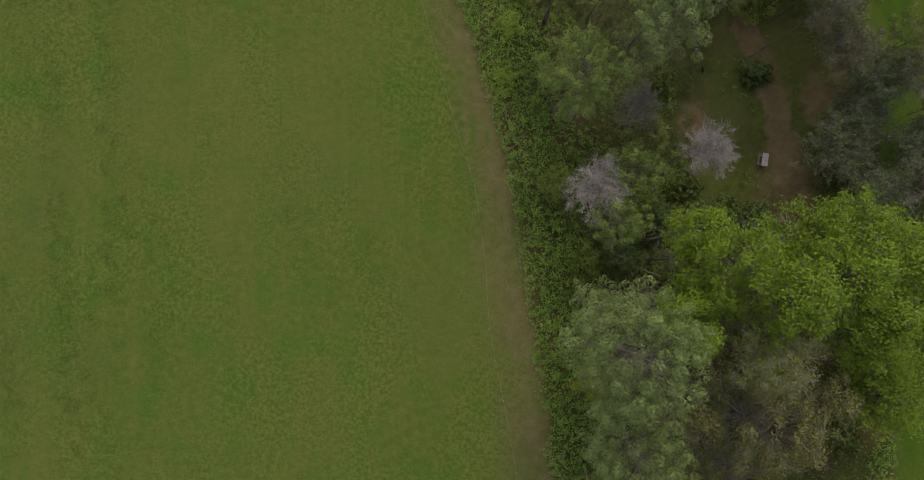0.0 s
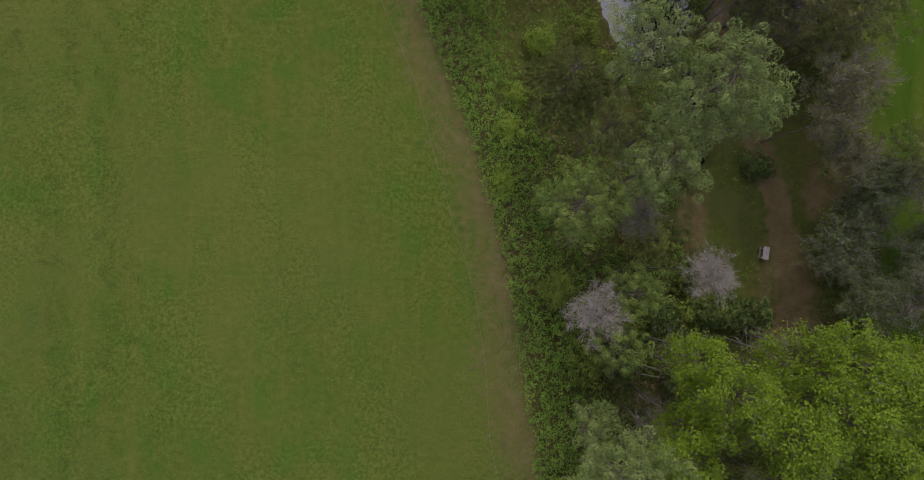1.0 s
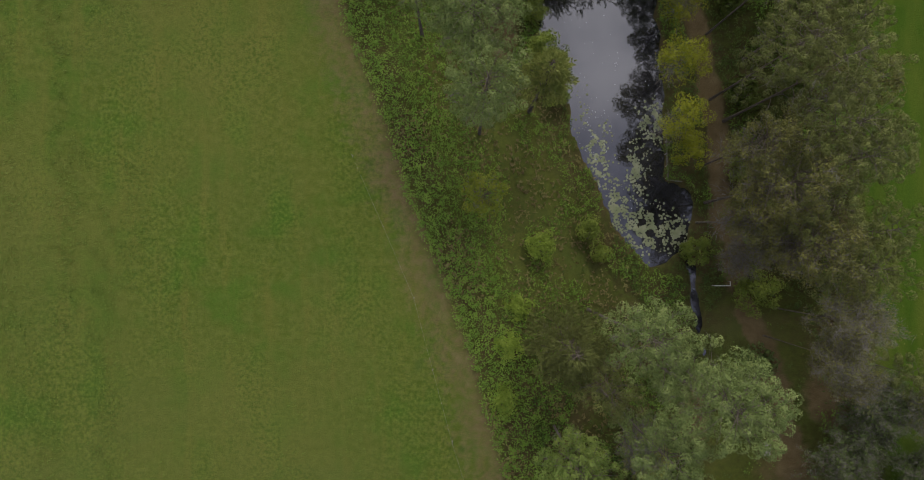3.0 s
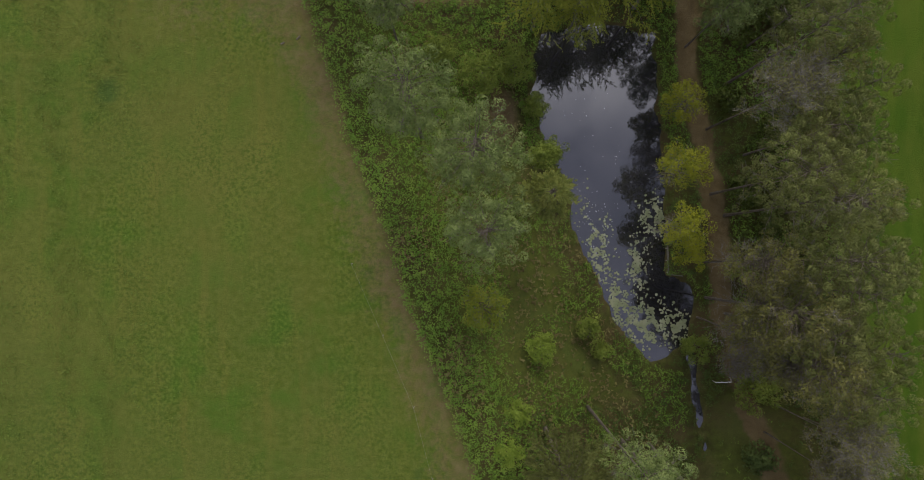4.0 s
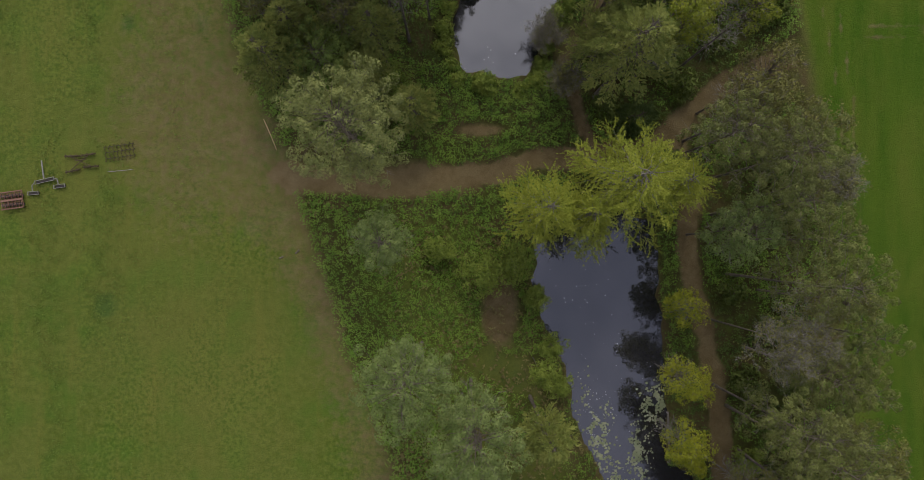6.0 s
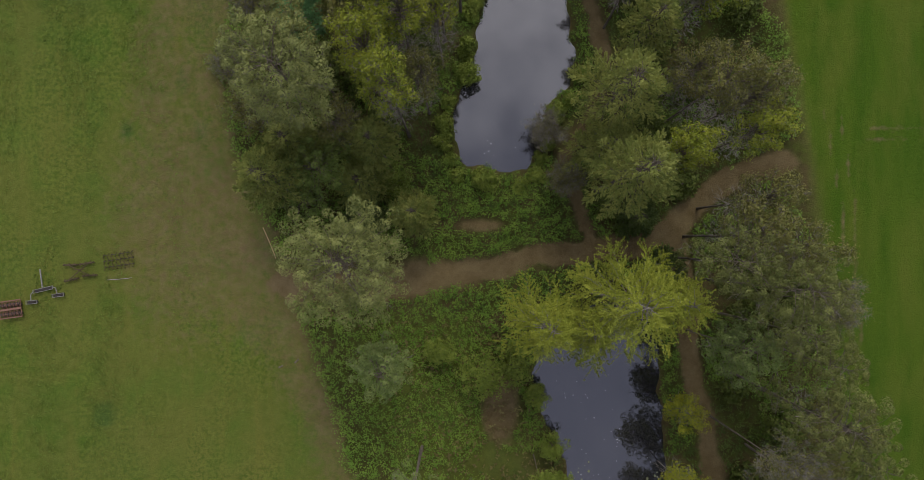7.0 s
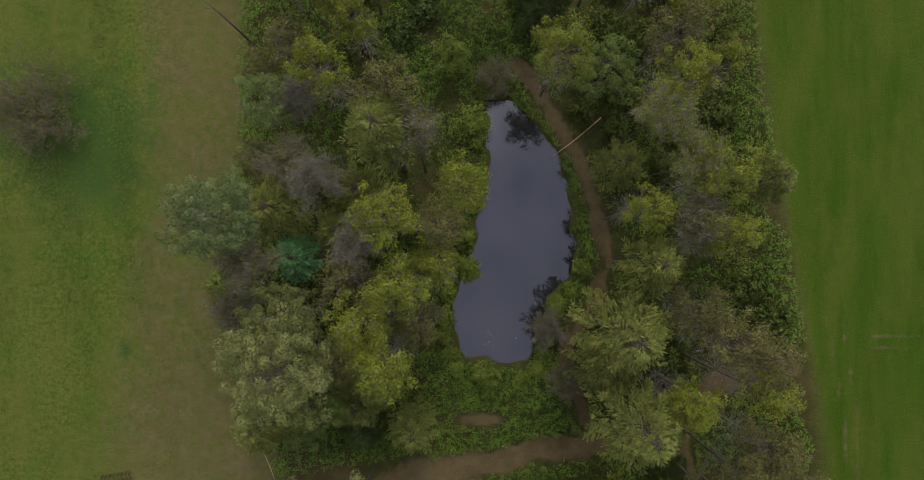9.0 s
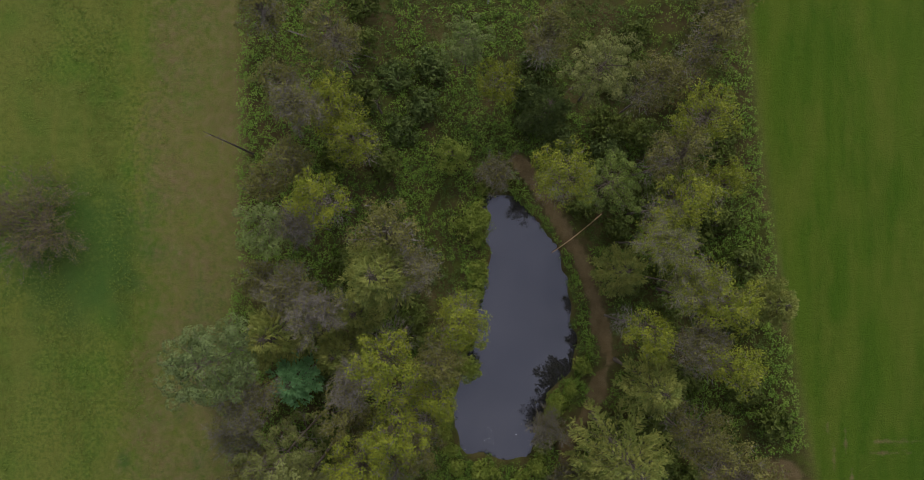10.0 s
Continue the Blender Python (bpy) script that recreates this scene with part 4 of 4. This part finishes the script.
def nettle_keep(px, py):
    dw, de, dry = wood_mask(px, py)
    west = smooth(-0.1, 0.3, dw - 0.4 * wave(px, py, 1.7, 6.0)) * (1 - smooth(6.0, 11.0, dw + 2.5 * wave(px, py, 6.0, 2.0)))
    east = smooth(0.5, 1.0, de) * (1 - smooth(2.6, 4.0, de + wave(px, py, 4.0, 1.0))) * (wave(px, py, 5.0, 9.0) > -0.25)
    inner = 0.85 * (wave(px, py, 5.0, 3.0) > 0.02) * (dw > 4) * (de > 3) * (py > 60) + 0.5 * (wave(px, py, 3.0, 8.0) > 0.1) * (dw > 6) * (de > 4)
    brown = np.minimum(np.hypot((px - 4.6) / 2.4, (py - 61.0) / 4.4), np.hypot((px - 2.4) / 3.2, (py - 83.2) / 1.0))
    hollow = 0.9 * (px > -17) * (px < 15) * (py > 56) * (py < 91.5) * (dw > 4) * (brown > 1.0) * (wave(px, py, 3.4, 5.0) > -0.55)
    north = 0.85 * (px > -8) * (px < 12) * (py > 119) * (wave(px, py, 4.0, 7.0) > -0.3)
    clearing = (px > 27) * (px < 41) * (py > -3) * (py < 33)
    inner = inner * (1 - 0.75 * smooth(124, 131, py + 3 * wave(px, py, 4.0, 2.0)) * (dw > 6))
    inner = np.maximum(np.maximum(inner, hollow), north * (1 - 0.3 * smooth(130, 136, py))) * (1 - 0.93 * clearing)
    return np.clip(np.maximum(np.maximum(west, east), inner), 0, 1) * dry * (brown > 1.0 + 0.3 * wave(px, py, 1.0, 2.0)) * (0.75 + 0.25 * wave(px, py, 0.6, 2.0))


def ivy_keep(px, py):
    dw, de, dry = wood_mask(px, py)
    open_bank = (px < 24) * (py < 72) * (py > 27) * (dw < 22)
    clearing = np.hypot((px - 35) / 7.0, (py - 12) / 19.0) < 1.0
    brown = np.minimum(np.hypot((px - 4.6) / 2.4, (py - 61.0) / 4.4), np.hypot((px - 2.4) / 3.2, (py - 83.2) / 1.0))
    return (dw > 5) * (de > 3) * dry * (1 - 0.93 * open_bank) * (1 - 0.95 * clearing) * (brown > 1.2) * smooth(-0.75, -0.2, wave(px, py, 2.6, 8.0))


def bracken_keep(px, py):
    dw, de, dry = wood_mask(px, py)
    bank = smooth(4.0, 8.0, dw) * (1 - smooth(20, 26, dw)) * (py < 72) * (px < 26) * (0.75 + 0.35 * wave(px, py, 2.5, 4.0))
    strip = 0.75 * (dw > 0.3) * (dw < 5) * smooth(0.1, 0.5, wave(px, py, 5.0, 12.0))
    return np.clip(np.maximum(0.34 * bank, 0.6 * strip), 0, 1) * dry


px, py = cover_points(-30, 48, -30, 148, 13.5, nettle_keep)
low_growth("nettles", "dense green nettles and brambles on the bank", NETTLE, px, py, 1.0, 7, 0.15, 0.24)
px, py = cover_points(-24, 46, -30, 150, 3.6, ivy_keep)
low_growth("ivy", "dark green ivy and brambles on the wood's floor, darkened further for shade", SHADE_TONED_IVY, px, py, 0.55, 9, 0.18, 0.30)
px, py = cover_points(-22, 40, -30, 76, 9, bracken_keep)
low_growth("bracken", "brown dead bracken and young shoots", BRACKEN, px, py, 0.6, 4, 0.24)


# ---- understorey: low bushes that fill the wood ----
def understorey(count):
    placed = []
    while len(placed) < count:
        x, y = rng.uniform(-22, 44), rng.uniform(-24, 145)
        dw, de, dry = wood_mask(np.array([x]), np.array([y]))
        near = min(float(along(line, np.array([x]), np.array([y]))[0]) for _, line in PATHS)
        if near < 3.0 or dw[0] < 9 or de[0] < 3.5 or not dry[0] or ponds(np.array([x]), np.array([y]))[0] < 2.5:
            continue
        if 27 < x < 44 and 0 < y < 32 or y < 72 and x < 24 and dw[0] < (17 if y < 15 else 30) or x < 12 and 70 < y < 91 or -9 < x < 11 and y > 117 or -9 < x < 0 and 86 < y < 98:
            continue
        if any((x - a) ** 2 + (y - c) ** 2 < 3.2 ** 2 for a, c in placed):
            continue
        placed.append((x, y))
        tree("thicket", x, y, ground_at(x, y) + rng.uniform(1.8, 4.5), rng.uniform(1.6, 2.6))


understorey(84)


def shore_bushes(outline, reach):
    """Low bushes that lean over the water's edge, away from the paths."""
    ring = np.vstack([outline, outline[:1]])
    middle = outline.mean(0)
    for a, b in zip(ring[:-1], ring[1:]):
        for k in range(int(np.hypot(*(b - a)) / 1.5)):
            p = a + (b - a) * rng.random()
            p = p + unit(p - middle) * rng.uniform(0.9, reach)
            x, y = float(p[0]), float(p[1])
            near = min(float(along(line, np.array([x]), np.array([y]))[0]) - half for half, line in PATHS)
            if near > 1.4 and rng.random() < 0.75:
                tree("waterside", x, y, ground_at(x, y) + rng.uniform(0.9, 2.2), rng.uniform(0.7, 1.3))


shore_bushes(POND_2, 2.0)


# ---- rough grass in the pasture ----
def tussock_keep(px, py):
    band = np.exp(-((px + 42 + 4 * wave(px, py, 20.0, 1.0)) / 8.0) ** 2) + 0.35 * smooth(0.0, 0.6, wave(px, py, 13.0, 5.0))
    streak = wave(px * 2.4, py * 0.4, 4.3, 3.0) + 0.6 * wave(px * 1.5 + 0.5 * py, py, 1.3, 8.0)
    return np.clip(band, 0, 1) * smooth(-0.3, 0.8, streak) * (px - west_of(py) < -6)


px, py = cover_points(-56, 0, -30, 150, 9, tussock_keep)
low_growth("tussocks", "coarse tussocks of rough green grass", TUSSOCK, px, py, 0.20, 5, 0.10, 0.12)


# ---- built and fallen things ----
def bar(bm, a, b, w, h, turn=0.0):
    """A square bar from a to b with softly broken edges."""
    a, b = Vector(a), Vector(b)
    d = b - a
    m = Matrix.Translation((a + b) / 2) @ d.to_track_quat("X", "Z").to_matrix().to_4x4() @ pose(0, 0, 0, turn) @ Matrix.Diagonal((d.length, w, h, 1))
    made = bmesh.ops.create_cube(bm, size=1.0, matrix=m)["verts"]
    edges = list({e for v in made for e in v.link_edges})
    bmesh.ops.bevel(bm, geom=edges, offset=min(w, h) * 0.12, segments=1, affect="EDGES")
    return bm


def rod(bm, a, b, r, r2=None, sides=8):
    """A round rod or disc from a to b."""
    a, b = Vector(a), Vector(b)
    d = b - a
    m = Matrix.Translation((a + b) / 2) @ d.to_track_quat("Z", "X").to_matrix().to_4x4()
    bmesh.ops.create_cone(bm, cap_ends=True, segments=sides, radius1=r, radius2=r if r2 is None else r2, depth=d.length, matrix=m)
    return bm


def thing(name, label, category, x, y, turn=0.0, lift=0.0):
    root = new(name)
    root.matrix_basis = pose(x, y, ground_at(x, y) + lift, 0, 0, turn)
    return tagged(root, label, category)


def bars(name, material, parent, rows, label=""):
    for a, b, w, h in rows:
        part(name, bar(bmesh.new(), a, b, w, h), material, parent, label)


def disc_harrow():
    root = thing("disc_harrow", "reddish iron harrow with discs and curved spring tines", "farm implement", -48.0, 73.8, 8)
    bars("frame_bar", PINKRUST, root, [((-1.2, s, 0.48), (1.2, s, 0.48), 0.12, 0.10) for s in (-0.9, -0.05, 0.05, 0.9)])
    bars("cross_bar", PINKRUST, root, [((-1.14 + 0.38 * i, s, 0.40), (-1.14 + 0.38 * i, s + 0.84, 0.40), 0.07, 0.07) for i in range(7) for s in (-0.88, 0.04)])
    for s in (-0.48, 0.48):
        part("axle", rod(bmesh.new(), (-1.2, s, 0.28), (1.2, s, 0.28), 0.04), DARKIRON, root)
        for i in range(6):
            x = -0.95 + 0.38 * i
            for side in (-0.13, 0.13):
                arc = [((x + side + 0.05 * math.sin(a), s + 0.34 * math.cos(a), 0.36 + 0.30 * math.sin(a)), 0.028) for a in np.linspace(-0.4, 3.5, 8)]
                part_np("spring_tine", *tubes([arc], 5), PINKRUST, root, "curved reddish spring tine", True)
            part("disc", rod(bmesh.new(), (x - 0.05, s - 0.05, 0.28), (x + 0.05, s + 0.05, 0.28), 0.28, 0.24, 14), DARKIRON, root)


def gang(root, x, y, long, turn):
    m = pose(x, y, 0, 0, 0, turn)
    half = long / 2
    rows = [((-half, -0.17, 0.38), (half, -0.17, 0.38)), ((-half, 0.17, 0.38), (half, 0.17, 0.38)), ((-half, -0.2, 0.38), (-half, 0.2, 0.38)), ((half, -0.2, 0.38), (half, 0.2, 0.38))]
    bars("frame_bar", STEEL, root, [(m @ Vector(a), m @ Vector(b), 0.055, 0.07) for a, b in rows])
    part("roller", rod(bmesh.new(), m @ Vector((-half + 0.08, 0, 0.16)), m @ Vector((half - 0.08, 0, 0.16)), 0.15, None, 14), DARKIRON, root)


def gang_roller():
    root = thing("gang_roller", "pale grey three-gang field roller with a drawbar", "farm implement", -44.6, 75.9)
    gang(root, 0, 0, 2.1, 13)
    gang(root, -1.2, -1.35, 1.15, 5)
    gang(root, 1.6, -0.6, 1.2, 8)
    bars("drawbar", STEEL, root, [((0.0, 0.2, 0.45), (-0.35, 2.15, 0.35), 0.12, 0.10)])
    bars("arm", STEEL, root, [((-1.0, -0.25, 0.45), (-1.25, -0.55, 0.45), 0.08, 0.08), ((-1.25, -0.5, 0.45), (-1.2, -1.15, 0.45), 0.08, 0.08),
                              ((1.0, 0.25, 0.45), (1.4, 0.2, 0.45), 0.08, 0.08), ((1.4, 0.2, 0.45), (1.55, -0.4, 0.45), 0.08, 0.08)])


def spiked_row(root, x, y, long, turn):
    m = pose(x, y, 0, 0, 0, turn)
    part("axle", rod(bmesh.new(), m @ Vector((-long / 2, 0, 0.3)), m @ Vector((long / 2, 0, 0.3)), 0.09), RUST, root)
    for i in range(int(long / 0.2)):
        a = -long / 2 + 0.1 + 0.2 * i
        w = 1.1 * i
        part("tine_star", rod(bmesh.new(), m @ Vector((a, -0.24 * math.cos(w), 0.3 - 0.24 * math.sin(w))), m @ Vector((a, 0.24 * math.cos(w), 0.3 + 0.24 * math.sin(w))), 0.035, 0.035, 5), RUST, root)


def spiked_harrow():
    root = thing("spiked_harrow", "rusty brown spiked roller harrow with crossed struts", "farm implement", -40.8, 77.9)
    spiked_row(root, -0.9, 0.62, 1.6, 2)
    spiked_row(root, 0.8, 0.78, 1.6, 10)
    spiked_row(root, -0.8, -0.95, 1.6, 12)
    spiked_row(root, 1.15, -0.5, 1.6, 4)
    bars("strut", RUST, root, [((-1.0, 0.6, 0.5), (1.2, -0.5, 0.5), 0.09, 0.08), ((1.1, 0.8, 0.56), (-0.8, -0.9, 0.56), 0.09, 0.08), ((-0.4, 0.1, 0.62), (0.9, 0.2, 0.62), 0.08, 0.07)])


def chain_harrow():
    root = thing("chain_harrow", "flat rusty zigzag harrow lying in the grass", "farm implement", -36.7, 79.0, 8)
    for i in range(8):
        x = -1.5 + 0.43 * i
        pts = [(x + (0.09 if k % 2 else -0.09), -0.85 + 0.34 * k, 0.16) for k in range(6)]
        part_np("zigzag_bar", *tubes([[(p, 0.034) for p in pts]], 6), RUST, root)
        for p in pts:
            part("tine", rod(bmesh.new(), (p[0], p[1], 0.0), (p[0], p[1], 0.24), 0.03, 0.02, 5), RUST, root)
    for y in (-0.55, 0.1, 0.7):
        part("cross_rod", rod(bmesh.new(), (-1.65, y, 0.13), (1.65, y, 0.13), 0.025, None, 6), DARKIRON, root)


def laid(name, label, category, a, b, r, r2, material, lift=0.0):
    """A pole, log or rail lying between two places on the ground."""
    za, zb = max(ground_at(*a), WATER_Z) + r + lift, max(ground_at(*b), WATER_Z) + r + lift
    mid = ((a[0] + b[0]) / 2, (a[1] + b[1]) / 2)
    n = 7
    line = []
    for k in range(n):
        t = k / (n - 1)
        bend = 0.03 * math.sin(3.1 * t) * math.hypot(b[0] - a[0], b[1] - a[1])
        line.append(((a[0] + (b[0] - a[0]) * t - mid[0] + bend * 0.5, a[1] + (b[1] - a[1]) * t - mid[1] - bend * 0.4, za + (zb - za) * t - min(za, zb)), r + (r2 - r) * t))
    line = [(line[0][0], 0.005)] + line + [(line[-1][0], 0.005)]
    ob = new(name, raw_mesh(name, *tubes([line], 9), material, True))
    ob.matrix_basis = pose(*mid, min(za, zb))
    return tagged(ob, label, category)


def wire_fence():
    root = new("wire_fence")
    tagged(root, "low electric fence of thin stakes and one pale wire", "fence")
    line = []
    for i in range(11):
        y = -32 + 7.6 * i
        x = float(west_of(y)) - 3.9 + 0.5 * math.sin(1.7 * i)
        z = ground_at(x, y)
        part("post", rod(bmesh.new(), (x, y, z - 0.2), (x, y, z + 1.0), 0.045, 0.035, 7), GREY_BARK, root)
        line.append(((x, y, z + 0.85), 0.007))
    part_np("wire", *tubes([line], 4), STEEL, root, "thin grey wire")


def garden_table(x, y, turn):
    root = thing("wooden_table", "weathered grey plank table with a low dark plank beside it in the clearing", "table", x, y, turn)
    bars("plank", WOOD, root, [((-0.28 + 0.15 * i, -0.78, 0.72), (-0.28 + 0.15 * i, 0.78, 0.72), 0.135, 0.045) for i in range(5)])
    bars("leg", WOOD, root, [((sx, sy, 0.0), (sx * 0.8, sy, 0.70), 0.08, 0.08) for sx in (-0.3, 0.32) for sy in (-0.55, 0.55)])
    bars("brace", WOOD, root, [((-0.33, sy, 0.66), (0.38, sy, 0.66), 0.07, 0.07) for sy in (-0.55, 0.55)])
    # a low dark plank on two legs along the table's west side
    bench = part("bench", bar(bmesh.new(), (-0.62, -0.72, 0.42), (-0.62, 0.72, 0.42), 0.24, 0.05), BARK, root, "low dark plank beside the table")
    bars("bench_leg", BARK, bench, [((-0.62, sy, 0.0), (-0.62, sy, 0.40), 0.1, 0.08) for sy in (-0.5, 0.5)])


def timber_edging():
    root = new("timber_edging")
    tagged(root, "grey timber planks and stakes edging the pond bank", "edging")
    z = WATER_Z
    bars("plank", GREY_BARK, root, [((25.25, 42.6, z + h), (25.1, 48.8, z + h), 0.16, 0.20) for h in (0.12, 0.34)])
    bars("plank", GREY_BARK, root, [((25.2, 42.5, z + 0.3), (27.0, 42.3, z + 0.3), 0.14, 0.22)])
    for i in range(5):
        y = 42.7 + 1.5 * i
        part("stake", rod(bmesh.new(), (25.05 - 0.02 * i, y, z - 0.9), (25.05 - 0.02 * i, y, z + 0.62), 0.06, 0.055, 8), WOOD, root)


def handrail():
    root = thing("handrail", "short pale wooden handrail beside the ditch", "rail", 31.35, 29.6)
    bars("rail", PALE, root, [((-0.95, 0, 0.85), (0.95, 0, 0.85), 0.10, 0.06), ((0.93, 0.02, 0.85), (0.93, 0.55, 0.85), 0.09, 0.06)])
    bars("post", WOOD, root, [((x, y, -0.2), (x, y, 0.84), 0.08, 0.08) for x, y in ((-0.88, 0), (0.0, 0), (0.9, 0), (0.93, 0.5))])


def snag(x, y, h, lean, bark=BARK, label="thin dark dead trunk with broken limb stubs"):
    root = thing("dead_tree", label, "tree", x, y)
    line = [((lean[0] * t * t, lean[1] * t * t, -0.3 + (h + 0.3) * t), 0.13 * (1.15 - t)) for t in np.linspace(0, 1, 7)]
    part_np("trunk", *tubes([line], 8), bark, root, shade=True)
    for k in range(5):
        t = 0.5 + 0.09 * k
        p = np.array([lean[0] * t * t, lean[1] * t * t, h * t])
        e = p + np.array([math.cos(2.4 * k), math.sin(2.4 * k), 0.3]) * rng.uniform(0.4, 0.9)
        part_np("limb", *tubes([[(p, 0.045), (0.5 * (p + e), 0.03), (e, 0.012)]], 5), bark, root, shade=True)


def stepping_pads(name, label, material, clusters, r0, r1):
    """Floating discs, in patches: centre, radii, number."""
    verts, faces, k = [], [], 0
    for cx, cy, rx, ry, count in clusters:
        u = rng.normal(size=(count, 2)) * 0.5
        px, py = cx + rx * u[:, 0], cy + ry * u[:, 1]
        keep = (ponds(px, py) < -0.15) & (wave(px, py, 0.55, cx) + 0.4 * rng.random(count) > 0.05)
        for x, y in zip(px[keep], py[keep]):
            r = rng.uniform(r0, r1)
            w = rng.random() * 6.28
            ring = [(x + r * math.cos(w + a) * rng.uniform(0.75, 1.1), y + r * math.sin(w + a) * rng.uniform(0.75, 1.1), WATER_Z + rng.uniform(0.008, 0.03)) for a in np.arange(6) * math.pi / 3]
            verts += ring
            faces += [(k, k + 1, k + 2, k + 3), (k, k + 3, k + 4, k + 5)]
            k += 6
    tagged(new(name, raw_mesh(name, verts, faces, material)), label, "water plants", kind="stuff")


disc_harrow()
gang_roller()
spiked_harrow()
chain_harrow()
laid("pole", "thin pale pole lying on the grass", "pole", (-38.0, 76.9), (-35.3, 77.15), 0.03, 0.025, WOOD)
wire_fence()
rail = laid("gate_pole", "pale wooden pole leaning at the field gateway", "pole", (-21.3, 82.5), (-19.9, 79.2), 0.05, 0.04, PEELED, 0.02)
laid("log", "short dark log at the pasture's edge", "log", (-17.8, 68.1), (-17.4, 68.5), 0.09, 0.07, BARK)
laid("log", "short dark log at the pasture's edge", "log", (-19.5, 67.6), (-19.1, 67.8), 0.08, 0.07, BARK)
laid("fallen_trunk", "thin peeled tree trunk lying across the path", "log", (11.0, 115.0), (16.9, 119.7), 0.045, 0.08, PEELED, 0.35)
laid("fallen_trunk", "long pale fallen trunk on the wood's floor", "log", (-19.0, 139.3), (-10.2, 137.9), 0.09, 0.05, GREY_BARK, 0.5)
laid("fallen_trunk", "broken grey trunk lying beneath the trees", "log", (20.0, -2.6), (25.8, -4.6), 0.13, 0.05, GREY_BARK, 0.2)
laid("fallen_trunk", "broken grey trunk lying beneath the trees", "log", (20.5, -4.0), (24.6, -4.9), 0.12, 0.04, GREY_BARK, 0.2)
garden_table(36.5, 10.1, -8)
timber_edging()
handrail()
for x, y in ((0.4, 146.0), (3.2, 145.6)):
    snag(x, y, 7.0, (0.2, 0.5), PALE, "pale straight birch trunk with broken limb stubs")
snag(-22.4, 125.6, 11.5, (-0.6, 0.2))
snag(-9.5, 131.5, 9.0, (0.5, -0.4))
stepping_pads("floating_pads", "pale green patches of floating pondweed", PAD,
              [(22.6, 36.6, 3.4, 3.0, 1100), (21.6, 44.0, 1.2, 3.2, 420), (23.6, 49.6, 1.8, 2.4, 480), (16.8, 45.2, 1.6, 4.0, 420), (19.0, 39.5, 1.4, 3.0, 500),
               (14.6, 51.0, 1.0, 3.0, 60), (26.6, 36.0, 1.4, 2.0, 300)], 0.05, 0.20)
stepping_pads("floating_petals", "small pale petals adrift on the pond", PETAL,
              [(18.0, 50.0, 5.0, 12.0, 100), (16.5, 47.0, 2.0, 5.0, 160), (3.5, 92.5, 5.0, 1.8, 14), (15.0, 62.0, 5.0, 8.0, 40)], 0.03, 0.08)
